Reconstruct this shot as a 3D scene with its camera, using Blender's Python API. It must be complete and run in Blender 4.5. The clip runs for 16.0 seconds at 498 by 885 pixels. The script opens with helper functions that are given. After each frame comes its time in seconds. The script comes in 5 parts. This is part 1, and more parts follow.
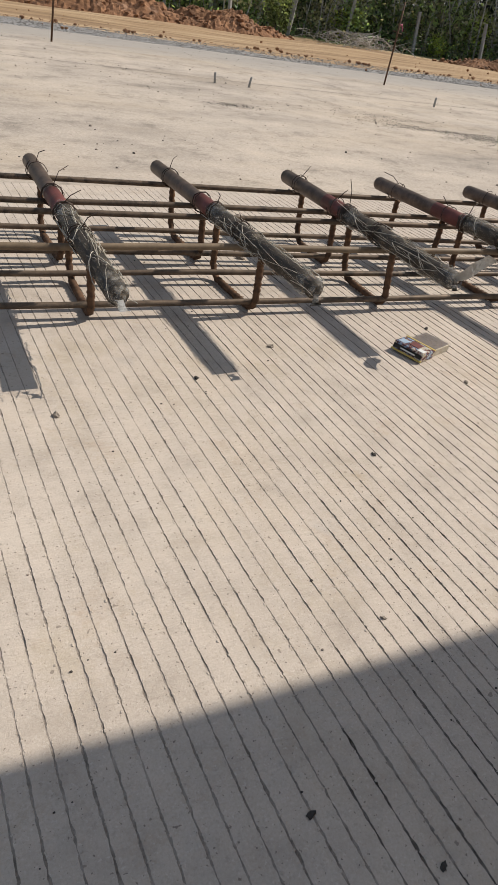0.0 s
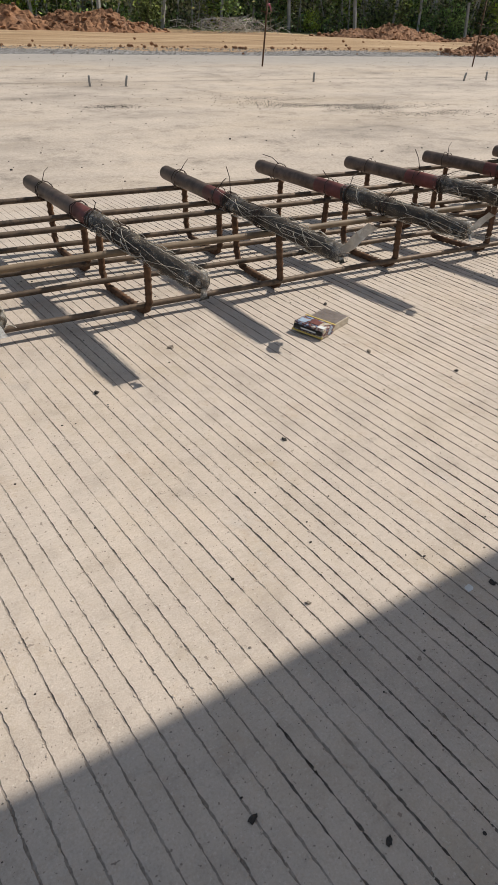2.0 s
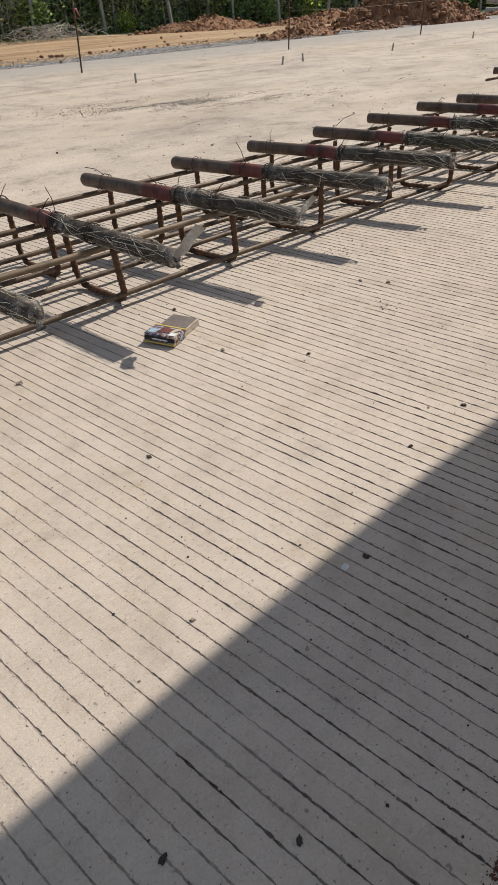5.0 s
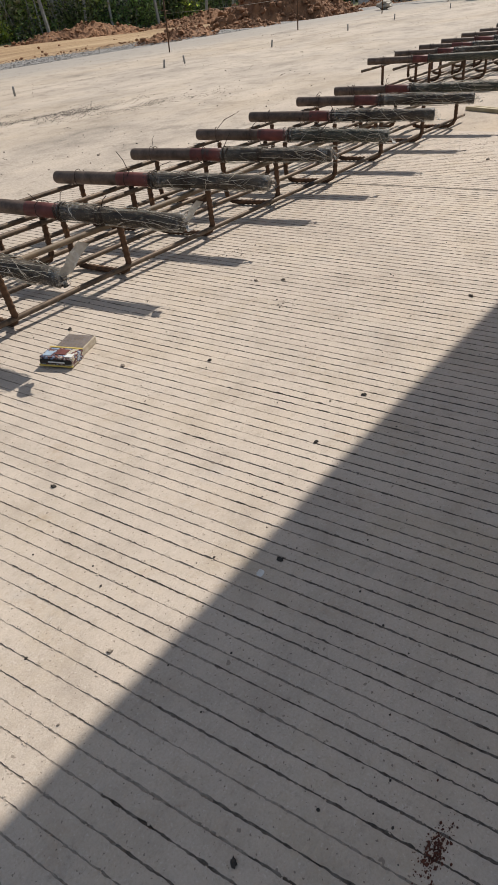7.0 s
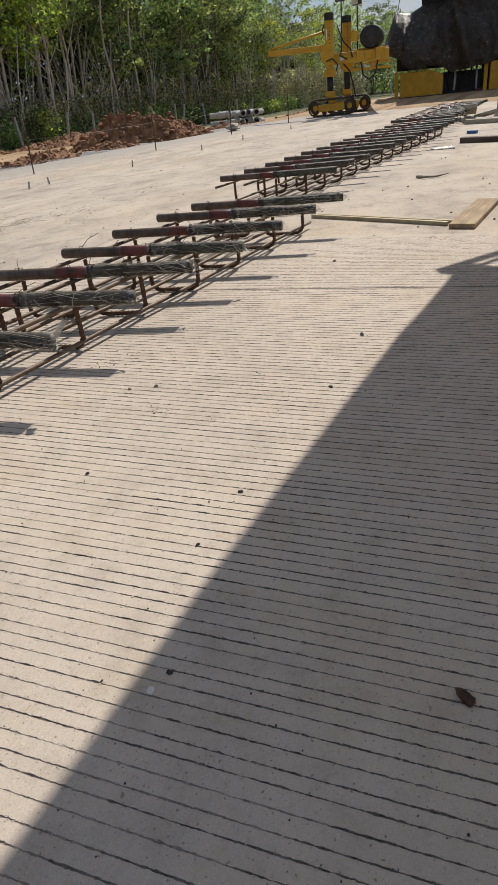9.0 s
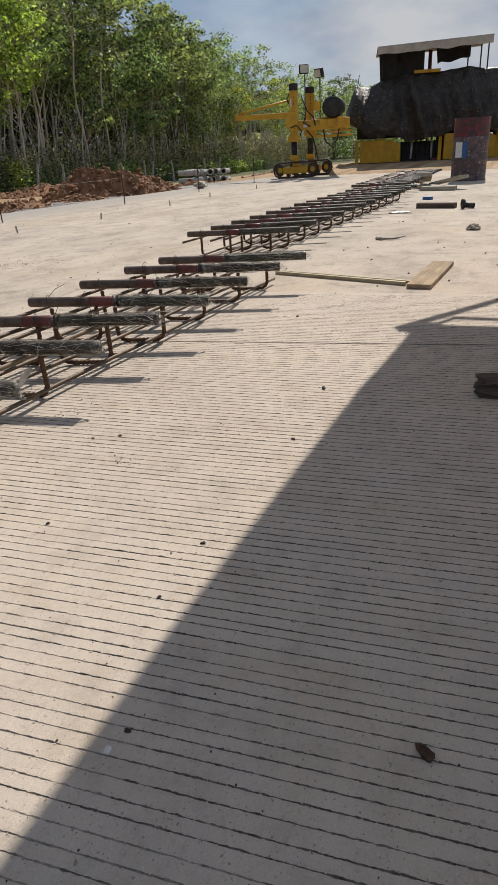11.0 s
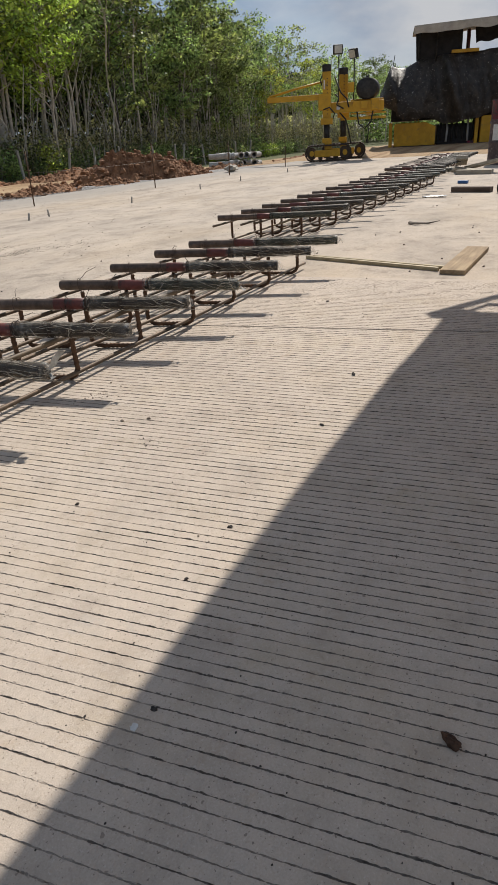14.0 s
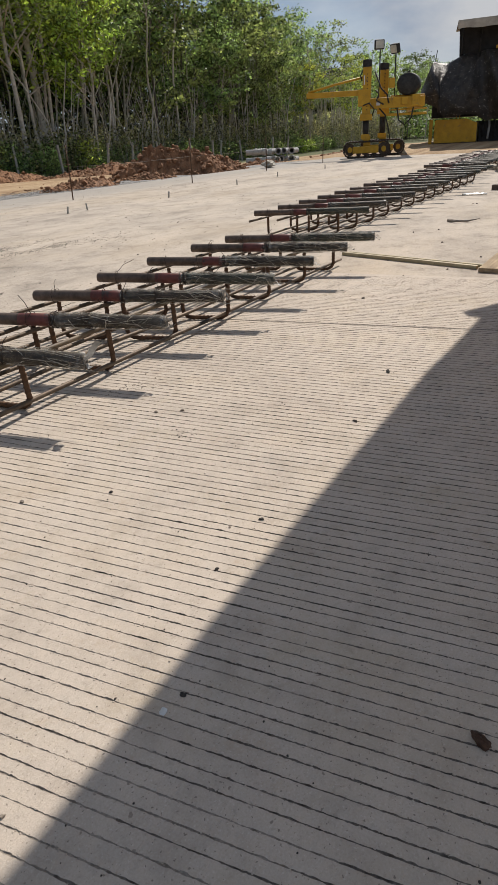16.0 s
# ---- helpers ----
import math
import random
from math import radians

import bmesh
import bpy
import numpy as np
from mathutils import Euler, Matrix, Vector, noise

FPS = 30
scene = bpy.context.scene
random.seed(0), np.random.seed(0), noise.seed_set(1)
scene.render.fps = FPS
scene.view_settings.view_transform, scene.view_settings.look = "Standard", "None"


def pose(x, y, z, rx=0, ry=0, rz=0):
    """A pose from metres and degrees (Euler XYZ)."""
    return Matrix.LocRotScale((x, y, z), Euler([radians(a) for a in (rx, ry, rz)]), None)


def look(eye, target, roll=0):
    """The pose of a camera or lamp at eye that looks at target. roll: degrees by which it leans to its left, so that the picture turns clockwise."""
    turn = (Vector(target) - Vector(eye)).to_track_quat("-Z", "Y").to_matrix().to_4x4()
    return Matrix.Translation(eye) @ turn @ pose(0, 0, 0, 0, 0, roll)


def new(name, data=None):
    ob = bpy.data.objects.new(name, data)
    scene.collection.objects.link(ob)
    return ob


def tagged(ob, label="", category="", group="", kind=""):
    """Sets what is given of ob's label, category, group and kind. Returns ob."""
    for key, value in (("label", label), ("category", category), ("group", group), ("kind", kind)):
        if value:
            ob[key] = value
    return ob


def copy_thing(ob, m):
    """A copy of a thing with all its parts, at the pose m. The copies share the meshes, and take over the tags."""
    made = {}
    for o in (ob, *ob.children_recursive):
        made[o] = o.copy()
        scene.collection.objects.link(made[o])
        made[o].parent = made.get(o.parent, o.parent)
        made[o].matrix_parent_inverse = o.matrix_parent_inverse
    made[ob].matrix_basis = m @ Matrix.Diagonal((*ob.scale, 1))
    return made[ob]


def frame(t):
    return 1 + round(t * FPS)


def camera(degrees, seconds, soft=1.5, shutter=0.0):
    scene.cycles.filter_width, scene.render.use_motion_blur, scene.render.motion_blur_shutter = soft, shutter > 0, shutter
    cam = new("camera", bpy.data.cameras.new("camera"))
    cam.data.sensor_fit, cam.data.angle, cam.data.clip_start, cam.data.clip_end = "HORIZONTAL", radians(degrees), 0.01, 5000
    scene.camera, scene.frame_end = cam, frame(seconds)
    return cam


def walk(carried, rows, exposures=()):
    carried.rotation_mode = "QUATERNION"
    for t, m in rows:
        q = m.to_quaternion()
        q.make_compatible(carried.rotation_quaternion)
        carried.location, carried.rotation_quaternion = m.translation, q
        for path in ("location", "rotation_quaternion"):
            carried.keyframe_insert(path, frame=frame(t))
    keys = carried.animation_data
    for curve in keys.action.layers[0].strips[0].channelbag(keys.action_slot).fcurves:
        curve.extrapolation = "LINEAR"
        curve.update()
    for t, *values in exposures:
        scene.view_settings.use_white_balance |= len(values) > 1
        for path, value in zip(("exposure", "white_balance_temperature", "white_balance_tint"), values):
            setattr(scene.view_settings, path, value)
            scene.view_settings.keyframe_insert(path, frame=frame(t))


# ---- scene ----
cam = camera(43.0, 16.0, 1.3)
PATH = [
    (0, (0.231, -0.997, 0.516), (0.946, 0.471, -0.64), 9.5),
    (0.5, (0.26, -1.003, 0.513), (1.001, 0.449, -0.646), 5.9),
    (1, (0.275, -1.006, 0.518), (1.081, 0.417, -0.634), 4.5),
    (1.5, (0.281, -1.005, 0.517), (1.104, 0.403, -0.641), 3.7),
    (2, (0.289, -1.007, 0.52), (1.144, 0.38, -0.639), 2.8),
    (2.5, (0.298, -1.009, 0.52), (1.219, 0.332, -0.643), 1.7),
    (3, (0.312, -1.013, 0.52), (1.265, 0.288, -0.663), -0.2),
    (3.5, (0.324, -1.018, 0.524), (1.325, 0.256, -0.649), -1.3),
    (6, (0.359, -1.032, 0.532), (1.498, 0.111, -0.649), -3.8),
    (6.5, (0.37, -1.037, 0.532), (1.544, 0.063, -0.656), -4.7),
    (7, (0.381, -1.046, 0.535), (1.613, 0.001, -0.642), -5.5),
    (7.5, (0.388, -1.054, 0.539), (1.706, -0.066, -0.595), -5.9),
    (8, (0.389, -1.063, 0.548), (1.778, -0.118, -0.537), -6.1),
    (8.5, (0.391, -1.075, 0.557), (1.873, -0.195, -0.456), -5.9),
    (9, (0.392, -1.081, 0.563), (1.928, -0.239, -0.403), -5.8),
    (9.5, (0.391, -1.088, 0.569), (1.99, -0.287, -0.326), -5.3),
    (12, (0.382, -1.083, 0.574), (2.036, -0.326, -0.257), -3.0),
    (12.5, (0.383, -1.083, 0.572), (2.035, -0.324, -0.262), -3.2),
    (13, (0.384, -1.084, 0.571), (2.027, -0.314, -0.27), -3.1),
    (13.5, (0.382, -1.081, 0.571), (2.009, -0.289, -0.282), -3.0),
    (14, (0.384, -1.08, 0.57), (1.983, -0.255, -0.303), -3.4),
    (14.5, (0.383, -1.082, 0.569), (1.969, -0.228, -0.3), -3.7),
    (15, (0.378, -1.078, 0.568), (1.954, -0.2, -0.297), -3.1),
    (15.5, (0.374, -1.075, 0.567), (1.918, -0.154, -0.309), -3.0),
    (16, (0.376, -1.076, 0.566), (1.929, -0.171, -0.312), -3.1),
]
walk(cam, [(t, look(eye, target, roll)) for t, eye, target, roll in PATH], [(0, 0.0), (16, 0.0)])

# ---- light ----
SUN = Vector((1.0, 0.08, 1.0)).normalized()
world = bpy.data.worlds.new("sky")
scene.world = world
world.use_nodes = True
wn, wl = world.node_tree.nodes, world.node_tree.links
bg = wn["Background"]
sky = wn.new("ShaderNodeTexSky")
sky.sky_type, sky.sun_disc = "NISHITA", False
sky.sun_elevation = math.asin(SUN.z)
sky.sun_rotation = math.atan2(SUN.x, SUN.y)
sky.dust_density, sky.air_density, sky.ozone_density = 0.5, 1.0, 2.0
wtc = wn.new("ShaderNodeTexCoord")


def cloud_noise(scale, squash, detail):
    mp = wn.new("ShaderNodeMapping")
    mp.inputs["Scale"].default_value = (1.0, 1.0, squash)
    t = wn.new("ShaderNodeTexNoise")
    t.inputs["Scale"].default_value, t.inputs["Detail"].default_value, t.inputs["Roughness"].default_value = scale, detail, 0.55
    wl.new(wtc.outputs["Generated"], mp.inputs["Vector"])
    wl.new(mp.outputs["Vector"], t.inputs["Vector"])
    return t.outputs["Fac"]


def sky_ramp(fac, stops):
    r = wn.new("ShaderNodeValToRGB")
    for k, (p, c) in enumerate(stops):
        r.color_ramp.elements[k].position, r.color_ramp.elements[k].color = p, (*c, 1)
    wl.new(fac, r.inputs["Fac"])
    return r.outputs["Color"]


# broken cloud over a hazy blue sky
cloud = sky_ramp(cloud_noise(3.4, 2.2, 6.0), [(0.42, (0.225, 0.300, 0.425)), (0.70, (0.55, 0.556, 0.577))])
scale_up = wn.new("ShaderNodeVectorMath")
scale_up.operation = "SCALE"
scale_up.inputs["Scale"].default_value = 10.0
wl.new(cloud, scale_up.inputs[0])
wmix = wn.new("ShaderNodeMix")
wmix.data_type = "RGBA"
wl.new(sky_ramp(cloud_noise(2.1, 2.6, 5.0), [(0.35, (0.62, 0.62, 0.62)), (0.62, (0.97, 0.97, 0.97))]), wmix.inputs["Factor"])
wl.new(sky.outputs["Color"], wmix.inputs["A"])
wl.new(scale_up.outputs[0], wmix.inputs["B"])
wl.new(wmix.outputs["Result"], bg.inputs["Color"])
bg.inputs["Strength"].default_value = 0.098
lamp = bpy.data.lights.new("sun", "SUN")
lamp.energy, lamp.angle, lamp.color = 5.0, radians(0.4), (1.0, 0.93, 0.84)
sun = new("sun", lamp)
sun.matrix_world = look(SUN * 50, (0, 0, 0))

# ---- materials ----


def base(name, rough=0.8, metal=0.0):
    m = bpy.data.materials.new(name)
    m.use_nodes = True
    b = m.node_tree.nodes["Principled BSDF"]
    b.inputs["Roughness"].default_value, b.inputs["Metallic"].default_value = rough, metal
    b.inputs["Specular IOR Level"].default_value = 0.35
    return m, m.node_tree.nodes, m.node_tree.links, b


def coords(n, kind="Object"):
    return n.new("ShaderNodeTexCoord").outputs[kind]


def noise_tex(n, l, vec, scale, detail=5.0, rough=0.6):
    t = n.new("ShaderNodeTexNoise")
    t.inputs["Scale"].default_value, t.inputs["Detail"].default_value, t.inputs["Roughness"].default_value = scale, detail, rough
    l.new(vec, t.inputs["Vector"])
    return t.outputs["Fac"]


def ramp(n, l, fac, stops):
    r = n.new("ShaderNodeValToRGB")
    e = r.color_ramp.elements
    while len(e) < len(stops):
        e.new(0.5)
    for k, (p, c) in enumerate(stops):
        e[k].position = p
        e[k].color = (*c, 1) if len(c) == 3 else c
    l.new(fac, r.inputs["Fac"])
    return r.outputs["Color"]


def mix(n, l, fac, a, b, mode="MIX"):
    m = n.new("ShaderNodeMix")
    m.data_type, m.blend_type = "RGBA", mode
    for key, v in (("Factor", fac), ("A", a), ("B", b)):
        if isinstance(v, (int, float)):
            m.inputs[key].default_value = v
        elif isinstance(v, tuple):
            m.inputs[key].default_value = (*v, 1)
        else:
            l.new(v, m.inputs[key])
    return m.outputs["Result"]


def maths(n, l, op, a, b=0.0, clamp=False):
    m = n.new("ShaderNodeMath")
    m.operation, m.use_clamp = op, clamp
    for k, v in enumerate((a, b)):
        if isinstance(v, (int, float)):
            m.inputs[k].default_value = v
        else:
            l.new(v, m.inputs[k])
    return m.outputs[0]


def bump(n, l, b, height, strength=0.3, dist=0.002):
    u = n.new("ShaderNodeBump")
    u.inputs["Strength"].default_value, u.inputs["Distance"].default_value = strength, dist
    l.new(height, u.inputs["Height"])
    l.new(u.outputs["Normal"], b.inputs["Normal"])


def simple(name, dark, light, scale=20.0, rough=0.8, metal=0.0, relief=0.3, dist=0.002, spots=None, big=None):
    """Two tones by grain, larger stains, optional spots of another colour."""
    m, n, l, b = base(name, rough, metal)
    v = coords(n)
    f = noise_tex(n, l, v, scale, 8.0, 0.65)
    c = ramp(n, l, f, [(0.3, dark), (0.7, light)])
    g = noise_tex(n, l, v, big or scale * 0.13, 4.0)
    c = mix(n, l, 0.55, c, ramp(n, l, g, [(0.3, (0.55, 0.55, 0.55)), (0.7, (1.15, 1.15, 1.15))]), "MULTIPLY")
    if spots:
        colour, sscale, lo, hi = spots
        k = ramp(n, l, noise_tex(n, l, v, sscale, 6.0, 0.7), [(lo, (0, 0, 0)), (hi, (1, 1, 1))])
        c = mix(n, l, k, c, colour)
    l.new(c, b.inputs["Base Color"])
    bump(n, l, b, f, relief, dist)
    return m


def concrete_material():
    m, n, l, b = base("pavement_concrete", 0.88)
    v = coords(n)
    fine = noise_tex(n, l, v, 420.0, 6.0, 0.7)
    mid = noise_tex(n, l, v, 14.0, 6.0, 0.65)
    wide = noise_tex(n, l, v, 1.3, 5.0, 0.6)
    c = ramp(n, l, fine, [(0.25, (0.42, 0.372, 0.318)), (0.5, (0.485, 0.426, 0.367)), (0.75, (0.53, 0.476, 0.413))])
    c = mix(n, l, 0.55, c, ramp(n, l, mid, [(0.27, (0.64, 0.62, 0.59)), (0.5, (1.0, 0.99, 0.98)), (0.73, (1.18, 1.16, 1.13))]), "MULTIPLY")
    c = mix(n, l, 0.7, c, ramp(n, l, wide, [(0.3, (0.82, 0.785, 0.75)), (0.7, (1.08, 1.06, 1.03))]), "MULTIPLY")
    # clay dust stains
    st = ramp(n, l, noise_tex(n, l, v, 2.6, 7.0, 0.7), [(0.50, (0, 0, 0)), (0.74, (0.42, 0.42, 0.42))])
    c = mix(n, l, st, c, (0.385, 0.295, 0.19))
    # pale cement wash in cloudy patches, and small trodden smudges
    wash = ramp(n, l, noise_tex(n, l, v, 5.5, 8.0, 0.72), [(0.52, (0, 0, 0)), (0.72, (0.6, 0.6, 0.6))])
    c = mix(n, l, wash, c, (0.535, 0.472, 0.402))
    for sc, lo, hi, k, col in ((38.0, 0.56, 0.70, 0.6, (0.30, 0.255, 0.205)), (150.0, 0.55, 0.68, 0.5, (0.29, 0.245, 0.20)), (11.0, 0.56, 0.70, 0.55, (0.34, 0.25, 0.17)), (4.2, 0.55, 0.70, 0.45, (0.37, 0.30, 0.20)), (6.5, 0.60, 0.72, 0.4, (0.34, 0.325, 0.31))):
        smudge = ramp(n, l, noise_tex(n, l, v, sc, 7.0, 0.78), [(lo, (0, 0, 0)), (hi, (k, k, k))])
        c = mix(n, l, smudge, c, col)
    chip = ramp(n, l, noise_tex(n, l, v, 210.0, 4.0, 0.7), [(0.60, (0, 0, 0)), (0.68, (0.28, 0.28, 0.28))])
    c = mix(n, l, chip, c, (0.66, 0.61, 0.54))
    # pin holes
    vo = n.new("ShaderNodeTexVoronoi")
    vo.inputs["Scale"].default_value = 95.0
    l.new(v, vo.inputs["Vector"])
    holes = ramp(n, l, vo.outputs["Distance"], [(0.03, (1, 1, 1)), (0.075, (0, 0, 0))])
    gate = ramp(n, l, noise_tex(n, l, v, 33.0, 3.0), [(0.64, (0, 0, 0)), (0.72, (0.6, 0.6, 0.6))])
    c = mix(n, l, mix(n, l, 1.0, holes, gate, "MULTIPLY"), c, (0.13, 0.11, 0.09))
    # scattered dark specks and pale paste flecks
    for sc, lo, hi, col in ((260.0, 0.67, 0.71, (0.17, 0.14, 0.115)), (90.0, 0.715, 0.735, (0.22, 0.18, 0.145))):
        k = ramp(n, l, noise_tex(n, l, v, sc, 2.0, 0.5), [(lo, (0, 0, 0)), (hi, (0.8, 0.8, 0.8))])
        c = mix(n, l, k, c, col)
    l.new(c, b.inputs["Base Color"])
    h = maths(n, l, "ADD", maths(n, l, "MULTIPLY", fine, 0.6), mid)
    bump(n, l, b, h, 0.45, 0.003)
    return m


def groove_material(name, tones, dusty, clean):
    """Scored line: crumbly paste; uneven dirt and groove shade set in dark tones."""
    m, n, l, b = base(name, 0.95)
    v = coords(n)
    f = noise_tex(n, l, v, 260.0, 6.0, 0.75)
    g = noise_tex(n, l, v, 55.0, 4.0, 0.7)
    dirt_shade = ramp(n, l, g, [(0.34, (clean, clean, clean)), (0.60, (1, 1, 1))])
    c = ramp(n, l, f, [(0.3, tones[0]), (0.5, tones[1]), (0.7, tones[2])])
    c = mix(n, l, dirt_shade, (0.42, 0.365, 0.315), c)
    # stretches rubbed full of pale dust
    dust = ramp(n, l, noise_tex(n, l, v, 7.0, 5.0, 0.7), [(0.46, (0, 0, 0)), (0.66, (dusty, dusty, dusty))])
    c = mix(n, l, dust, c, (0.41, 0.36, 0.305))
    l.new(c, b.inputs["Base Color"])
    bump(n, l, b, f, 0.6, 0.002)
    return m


def far_slab_material():
    """Dusty slab: sandy film, grey wash towards the edge, dark grit patches."""
    m, n, l, b = base("dusty_concrete", 0.92)
    v = coords(n)
    mp = n.new("ShaderNodeMapping")
    mp.inputs["Scale"].default_value = (0.6, 1.35, 1.0)
    l.new(v, mp.inputs["Vector"])
    w = mp.outputs["Vector"]
    fine = noise_tex(n, l, v, 90.0, 7.0, 0.7)
    streak = noise_tex(n, l, w, 1.6, 7.0, 0.65)
    c = ramp(n, l, fine, [(0.25, (0.335, 0.29, 0.243)), (0.75, (0.535, 0.47, 0.402))])
    mott = noise_tex(n, l, v, 4.5, 10.0, 0.82)
    c = mix(n, l, 0.8, c, ramp(n, l, mott, [(0.36, (0.50, 0.495, 0.49)), (0.48, (0.96, 0.96, 0.96)), (0.66, (1.16, 1.15, 1.14))]), "MULTIPLY")
    speck = ramp(n, l, noise_tex(n, l, v, 70.0, 3.0, 0.6), [(0.66, (0, 0, 0)), (0.70, (0.7, 0.7, 0.7))])
    c = mix(n, l, speck, c, (0.20, 0.17, 0.14))
    c = mix(n, l, 0.85, c, ramp(n, l, streak, [(0.30, (0.60, 0.585, 0.565)), (0.47, (0.94, 0.92, 0.895)), (0.62, (1.10, 1.07, 1.02))]), "MULTIPLY")
    tan = ramp(n, l, noise_tex(n, l, w, 0.9, 6.0, 0.65), [(0.47, (0, 0, 0)), (0.70, (0.35, 0.35, 0.35))])
    c = mix(n, l, tan, c, (0.43, 0.33, 0.215))
    grit = ramp(n, l, noise_tex(n, l, v, 26.0, 8.0, 0.8), [(0.60, (0, 0, 0)), (0.68, (1, 1, 1))])
    gate = ramp(n, l, noise_tex(n, l, w, 1.1, 5.0, 0.7), [(0.54, (0, 0, 0)), (0.64, (0.75, 0.75, 0.75))])
    c = mix(n, l, mix(n, l, 1.0, grit, gate, "MULTIPLY"), c, (0.15, 0.13, 0.115))
    sep = n.new("ShaderNodeSeparateXYZ")
    l.new(v, sep.inputs[0])
    d = maths(n, l, "ADD", sep.outputs["Y"], maths(n, l, "MULTIPLY", sep.outputs["X"], 0.075))
    d = maths(n, l, "ADD", d, maths(n, l, "MULTIPLY", maths(n, l, "SUBTRACT", streak, 0.5), 2.2))
    edge = maths(n, l, "MULTIPLY", maths(n, l, "SUBTRACT", d, 4.55), 1.4, True)
    c = mix(n, l, maths(n, l, "MULTIPLY", edge, 0.75), c, (0.305, 0.283, 0.255))
    l.new(c, b.inputs["Base Color"])
    bump(n, l, b, maths(n, l, "ADD", fine, grit), 0.35, 0.004)
    return m


def ground_material():
    """Gravel shoulder, yellow clay haul road, then grass and leaf litter."""
    m, n, l, b = base("site_ground", 0.95)
    v = coords(n)
    sep = n.new("ShaderNodeSeparateXYZ")
    l.new(v, sep.inputs[0])
    wob = maths(n, l, "MULTIPLY", maths(n, l, "SUBTRACT", noise_tex(n, l, v, 1.4, 6.0, 0.7), 0.5), 0.55)
    d = maths(n, l, "ADD", maths(n, l, "ADD", sep.outputs["Y"], maths(n, l, "MULTIPLY", sep.outputs["X"], 0.075)), wob)
    fine = noise_tex(n, l, v, 30.0, 8.0, 0.75)
    gravel = ramp(n, l, fine, [(0.38, (0.12, 0.115, 0.11)), (0.62, (0.36, 0.345, 0.33))])
    mp = n.new("ShaderNodeMapping")
    mp.inputs["Scale"].default_value = (0.16, 2.6, 1.0)
    l.new(v, mp.inputs["Vector"])
    rut = noise_tex(n, l, mp.outputs["Vector"], 1.2, 7.0, 0.65)
    clay = ramp(n, l, rut, [(0.34, (0.20, 0.125, 0.068)), (0.5, (0.35, 0.235, 0.13)), (0.66, (0.46, 0.34, 0.21))])
    clay = mix(n, l, 0.5, clay, ramp(n, l, fine, [(0.3, (0.75, 0.72, 0.7)), (0.7, (1.15, 1.15, 1.15))]), "MULTIPLY")
    grass = ramp(n, l, noise_tex(n, l, v, 6.0, 8.0, 0.75), [(0.3, (0.05, 0.055, 0.02)), (0.55, (0.09, 0.10, 0.035)), (0.75, (0.16, 0.11, 0.06))])
    f1 = maths(n, l, "MULTIPLY", maths(n, l, "SUBTRACT", maths(n, l, "ABSOLUTE", maths(n, l, "SUBTRACT", d, 6.15)), 0.5), 9.0, True)
    f1 = maths(n, l, "MAXIMUM", f1, maths(n, l, "MULTIPLY", maths(n, l, "SUBTRACT", sep.outputs["X"], 13.6), 1.5, True))
    f2 = maths(n, l, "MULTIPLY", maths(n, l, "SUBTRACT", d, 16.3), 1.5, True)
    c = mix(n, l, f2, mix(n, l, f1, gravel, clay), grass)
    l.new(c, b.inputs["Base Color"])
    bump(n, l, b, fine, 0.6, 0.02)
    return m


def leaf_material(name, lo, hi):
    m, n, l, b = base(name, 0.55)
    geo = n.new("ShaderNodeNewGeometry")
    oi = n.new("ShaderNodeObjectInfo")
    c = ramp(n, l, geo.outputs["Random Per Island"], [(0.0, tuple(0.5 * q for q in lo)), (0.62, hi), (1.0, tuple(min(1, 2.0 * q) for q in hi))])
    hs = n.new("ShaderNodeHueSaturation")
    l.new(maths(n, l, "ADD", maths(n, l, "MULTIPLY", oi.outputs["Random"], 0.05), 0.475), hs.inputs["Hue"])
    l.new(maths(n, l, "ADD", maths(n, l, "MULTIPLY", oi.outputs["Random"], 0.5), 0.75), hs.inputs["Value"])
    l.new(c, hs.inputs["Color"])
    l.new(hs.outputs["Color"], b.inputs["Base Color"])
    tr = n.new("ShaderNodeBsdfTranslucent")
    l.new(mix(n, l, 1.0, hs.outputs["Color"], (1.25, 1.25, 0.8), "MULTIPLY"), tr.inputs["Color"])
    ms = n.new("ShaderNodeMixShader")
    ms.inputs[0].default_value = 0.5
    l.new(b.outputs[0], ms.inputs[1])
    l.new(tr.outputs[0], ms.inputs[2])
    l.new(ms.outputs[0], n["Material Output"].inputs["Surface"])
    return m


